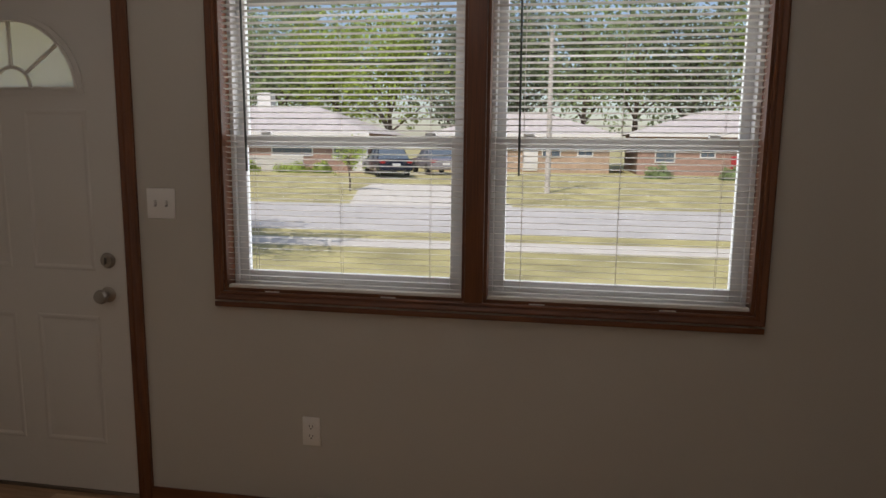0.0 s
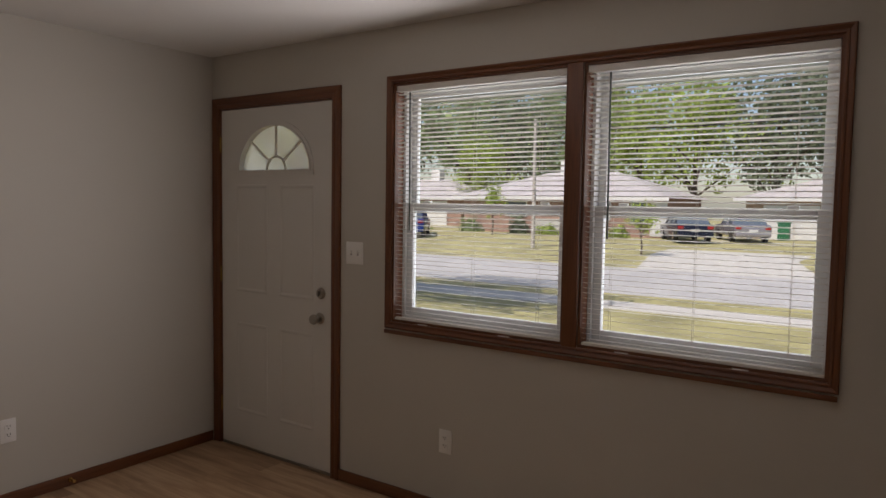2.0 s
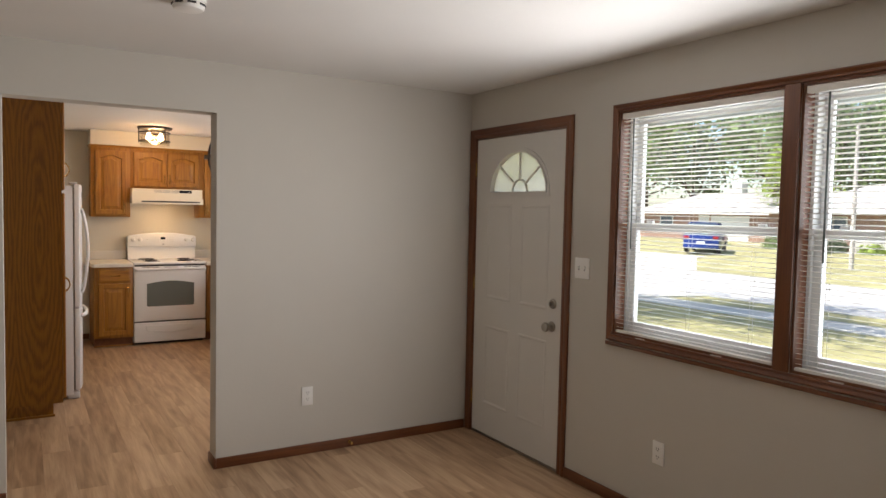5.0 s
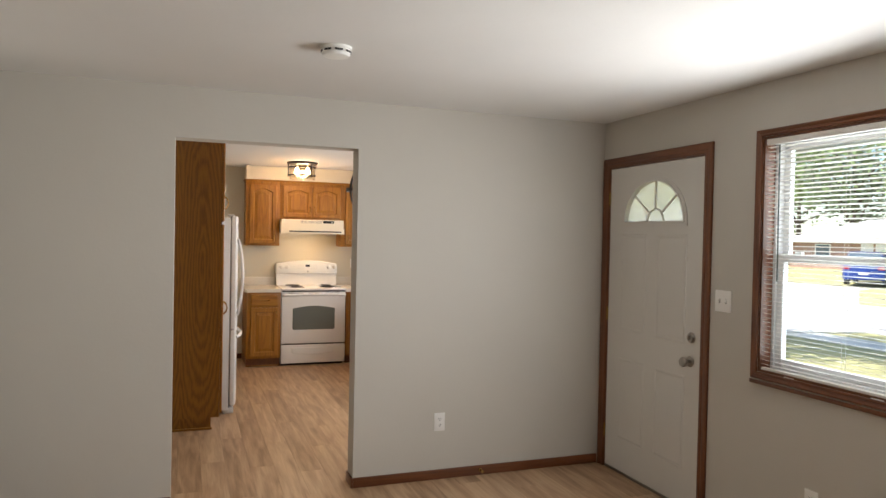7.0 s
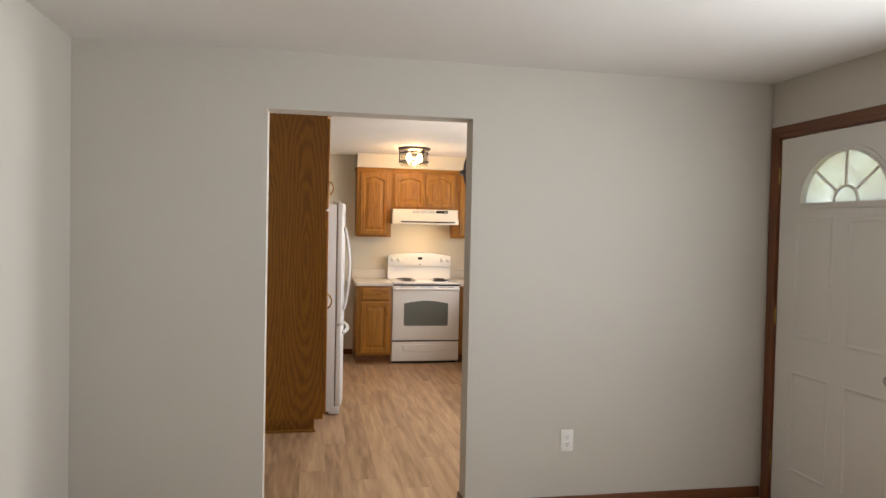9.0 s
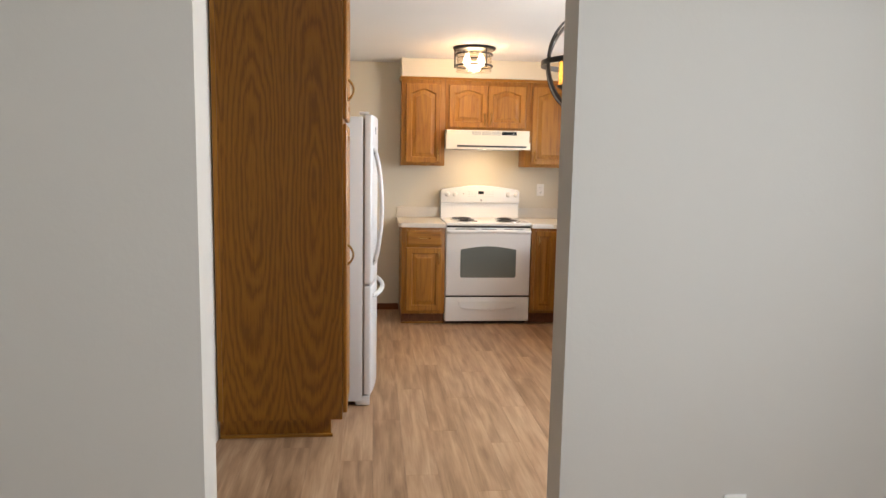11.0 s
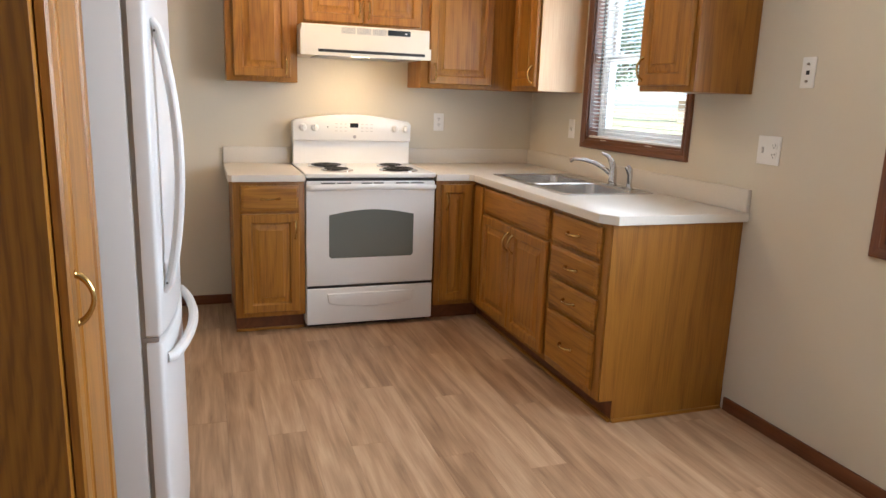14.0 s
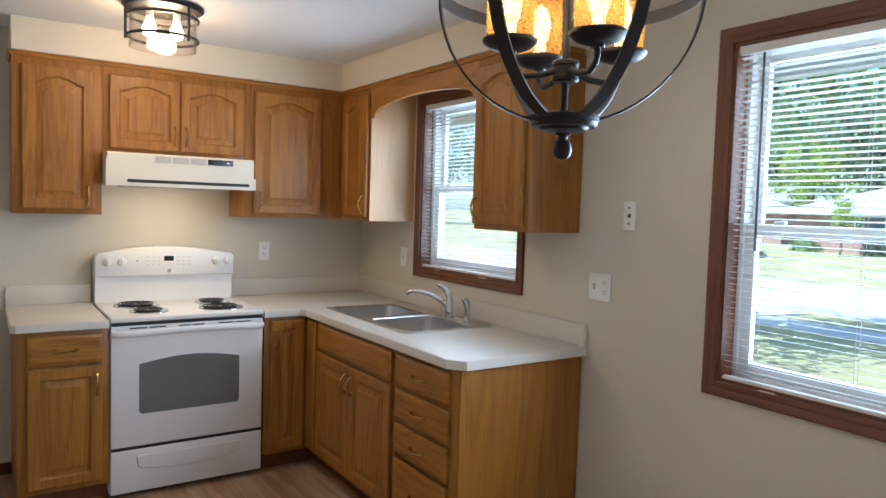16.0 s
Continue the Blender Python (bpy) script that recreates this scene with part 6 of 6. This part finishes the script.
# trees: tapered trunk with limbs, crown of many separate leaf clumps
def tree_meshes(seed, height, radius, bare, n, size, tone):
    rng = np.random.default_rng(seed)
    bm = bmesh.new()
    base = [(0, 0, -0.2), (0.05, 0.03, height * 0.2), (-0.05, 0.08, height * 0.45), (0.1, -0.05, height * 0.75)]
    r0 = 0.035 * height * 0.6
    sweep(bm, base, [r0, r0 * 0.75, r0 * 0.5, r0 * 0.2], 9)
    tips = []
    for k in range(13):
        a, z0 = rng.uniform(0, 2 * np.pi), rng.uniform(bare, height * 0.6)
        out, up = rng.uniform(0.45, 0.9) * radius, rng.uniform(0.1, 0.34) * height
        p = Vector((0, 0, z0))
        q = Vector((out * np.cos(a), out * np.sin(a), z0 + up))
        mid = (p + q) / 2 + Vector((0, 0, 0.1 * height * rng.uniform(0, 0.6)))
        sweep(bm, [p, mid, q], [r0 * 0.4, r0 * 0.24, r0 * 0.08], 6)
        tips += [q, mid]
    tips += [Vector((rng.normal(0, radius * 0.3), rng.normal(0, radius * 0.3), height * rng.uniform(0.7, 0.95))) for _ in range(9)]
    trunk = mesh_of(bm, "trunk", M_BARK)
    cz, hz = (height + bare) / 2, (height - bare) / 2
    clumps = np.array([list(t) for t in tips] + [(radius * 0.8 * rng.normal(0, 0.55), radius * 0.8 * rng.normal(0, 0.55), cz + hz * 0.8 * rng.normal(0, 0.5)) for _ in range(26)])
    rad = rng.uniform(0.16, 0.36, len(clumps)) * radius
    pick = rng.integers(0, len(clumps), n)
    d = rng.normal(0, 1, (n, 3))
    d /= np.linalg.norm(d, axis=1)[:, None]
    pos = clumps[pick] + d * (rad[pick] * rng.uniform(0.45, 1.1, n) ** 0.6)[:, None]
    nrm = d + rng.normal(0, 0.6, (n, 3))
    nrm /= np.linalg.norm(nrm, axis=1)[:, None]
    u = np.cross(nrm, rng.normal(0, 1, (n, 3)))
    u /= np.linalg.norm(u, axis=1)[:, None] + 1e-9
    v = np.cross(nrm, u)
    s = (size * rng.uniform(0.5, 1.3, n))[:, None]
    verts = np.stack([pos - u * s, pos - v * s * 0.55, pos + u * s, pos + v * s * 0.55], 1).reshape(-1, 3)
    faces = np.arange(4 * n).reshape(-1, 4)
    me = bpy.data.meshes.new("crown")
    me.from_pydata(verts.tolist(), [], faces.tolist())
    me.materials.append(M_LEAF[tone])
    return trunk, me


KINDS = {
    "bright": tree_meshes(1, 11, 4.2, 2.2, 5200, 0.17, "bright"),
    "mid": tree_meshes(2, 12, 4.6, 2.4, 4300, 0.175, "mid"),
    "dark": tree_meshes(3, 12, 4.8, 1.4, 5600, 0.18, "dark"),
    "yard": tree_meshes(4, 8.5, 4.0, 2.7, 13000, 0.10, "mid"),
}


def tree(kind, x, y, scale, turn, label):
    z = ground_z(y)
    t = thing("tree", (x, y, z), label, "tree", "trees along the street")
    for name, me in zip(("trunk", "crown"), KINDS[kind]):
        o = new(name, me)
        o.parent = t
    t.matrix_basis = Matrix.Translation((x, y, z)) @ Matrix.Rotation(radians(turn), 4, "Z") @ Matrix.Scale(scale, 4)


BG = [("bright", -17, 52, 1.0), ("bright", -12.5, 50.5, 1.05), ("dark", -7.5, 52, 1.05), ("dark", -3.5, 54, 1.15), ("mid", 1.5, 52, 1.05), ("mid", 5.5, 56, 1.15), ("dark", 9.5, 55, 1.1), ("bright", 14.5, 54, 1.05),
      ("mid", 20, 58, 1.15), ("bright", 27, 58, 1.1), ("mid", -22, 53, 1.0), ("dark", -27.5, 55, 1.1), ("mid", -32, 58, 1.15), ("mid", -38, 60, 1.15), ("dark", -44, 56, 1.15), ("mid", -50, 56, 1.2),
      ("bright", -29.5, 50, 0.7), ("mid", -57, 55, 1.2), ("mid", -66, 50, 1.2), ("dark", -72, 44, 1.2), ("mid", -25, 66, 1.5), ("mid", -44, 70, 1.5)]
NAMES = {"bright": "tall tree with bright yellow-green leaves", "mid": "tall leafy green tree behind the houses", "dark": "tall dense dark-green tree behind the houses"}
for i, (k, x, y, s) in enumerate(BG):
    tree(k, x, y, s, 47 * i, NAMES[k])
tree("yard", -10.5, 10.8, 1.0, 10, "leafy front-yard tree shading the lawn")
tree("yard", 7.6, 15.6, 0.95, 130, "leafy front-yard tree beside the road")


def shrub(x, y, w, h, seed, tone, label):
    rng = np.random.default_rng(seed)
    n = 700
    d = rng.normal(0, 1, (n, 3))
    d /= np.linalg.norm(d, axis=1)[:, None]
    d[:, 2] = np.abs(d[:, 2])
    pos = d * rng.uniform(0.55, 1.05, n)[:, None] * np.array([w / 2, 0.5, h]) * (1 + 0.18 * np.sin(7 * d[:, :1]))
    u = np.cross(d, rng.normal(0, 1, (n, 3)))
    u /= np.linalg.norm(u, axis=1)[:, None] + 1e-9
    v = np.cross(d, u)
    s = 0.1 * rng.uniform(0.6, 1.3, n)[:, None]
    verts = np.stack([pos - u * s, pos - v * s * 0.6, pos + u * s, pos + v * s * 0.6], 1).reshape(-1, 3)
    me = bpy.data.meshes.new("shrub")
    me.from_pydata(verts.tolist(), [], np.arange(4 * n).reshape(-1, 4).tolist())
    me.materials.append(M_LEAF[tone])
    o = tagged(new("shrub", me), label, "shrub", "shrubs before the houses")
    o.location = (x, y, ground_z(y))


for i, (x, w, h, t) in enumerate(((-23.8, 1.8, 1.0, "mid"), (-20.2, 1.4, 1.2, "dark"), (-18.2, 1.6, 0.6, "bright"), (-15.4, 2.6, 0.6, "bright"), (-13.6, 1.2, 0.7, "bright"), (-28.2, 2.2, 1.4, "mid"), (-29.6, 1.6, 0.9, "bright"), (5.2, 1.6, 0.8, "mid"), (9.0, 1.4, 0.7, "mid"))):
    shrub(x, 38.8, w, h, 20 + i, t, "low leafy shrub before a brick house")
tree_small = tree_meshes(9, 3.2, 0.9, 1.0, 900, 0.09, "bright")
KINDS["small"] = tree_small
tree("small", -20.8, 36.5, 1.0, 0, "young slender tree on the opposite lawn")
tree("small", -8.9, 29.0, 0.75, 60, "young slender tree on the opposite lawn")


# ---- floor planks, last ----
floor = single("floor", bx(WEST - 0.12, EAST + 0.12, -1.74, NORTH + 0.16, -0.06, -0.0065), M_SUB, "warm brown wood-look vinyl plank floor", "floor", "structure")
random.seed(11)
PLANK_W, PLANK_L = 0.152, 1.22
meshes = {}


def plank(x0, x1, y0, y1):
    w, l = round(y1 - y0, 3), round(x1 - x0, 3)
    if l < 0.02 or w < 0.01:
        return
    if (w, l) not in meshes:
        bm = bx(-l / 2 + 0.0002, l / 2 - 0.0002, -w / 2 + 0.0002, w / 2 - 0.0002, -0.006, 0, 0.0006, 1)
        meshes[w, l] = mesh_of(bm, "plank", M_PLANK, 0)
    p = new("plank", meshes[w, l])
    p.parent = floor
    p.location = ((x0 + x1) / 2, (y0 + y1) / 2, 0)


single("floor_2", bx(2.601, EAST, SOUTH, NORTH, -0.006, 0), M_PLANK, "warm brown wood-look vinyl floor", "floor", "structure")
y, row = -1.62, 0
while y < NORTH:
    y1 = min(y + PLANK_W, NORTH)
    lo = WEST if y1 > -0.44 else HALL_X
    hi = 2.6 if y >= SOUTH - 0.08 else PART_W
    x = lo - ((row * 0.43) % 1.0) * PLANK_L
    while x < hi:
        plank(max(x, lo), min(x + PLANK_L, hi), y, y1)
        x += PLANK_L
    y, row = y1, row + 1
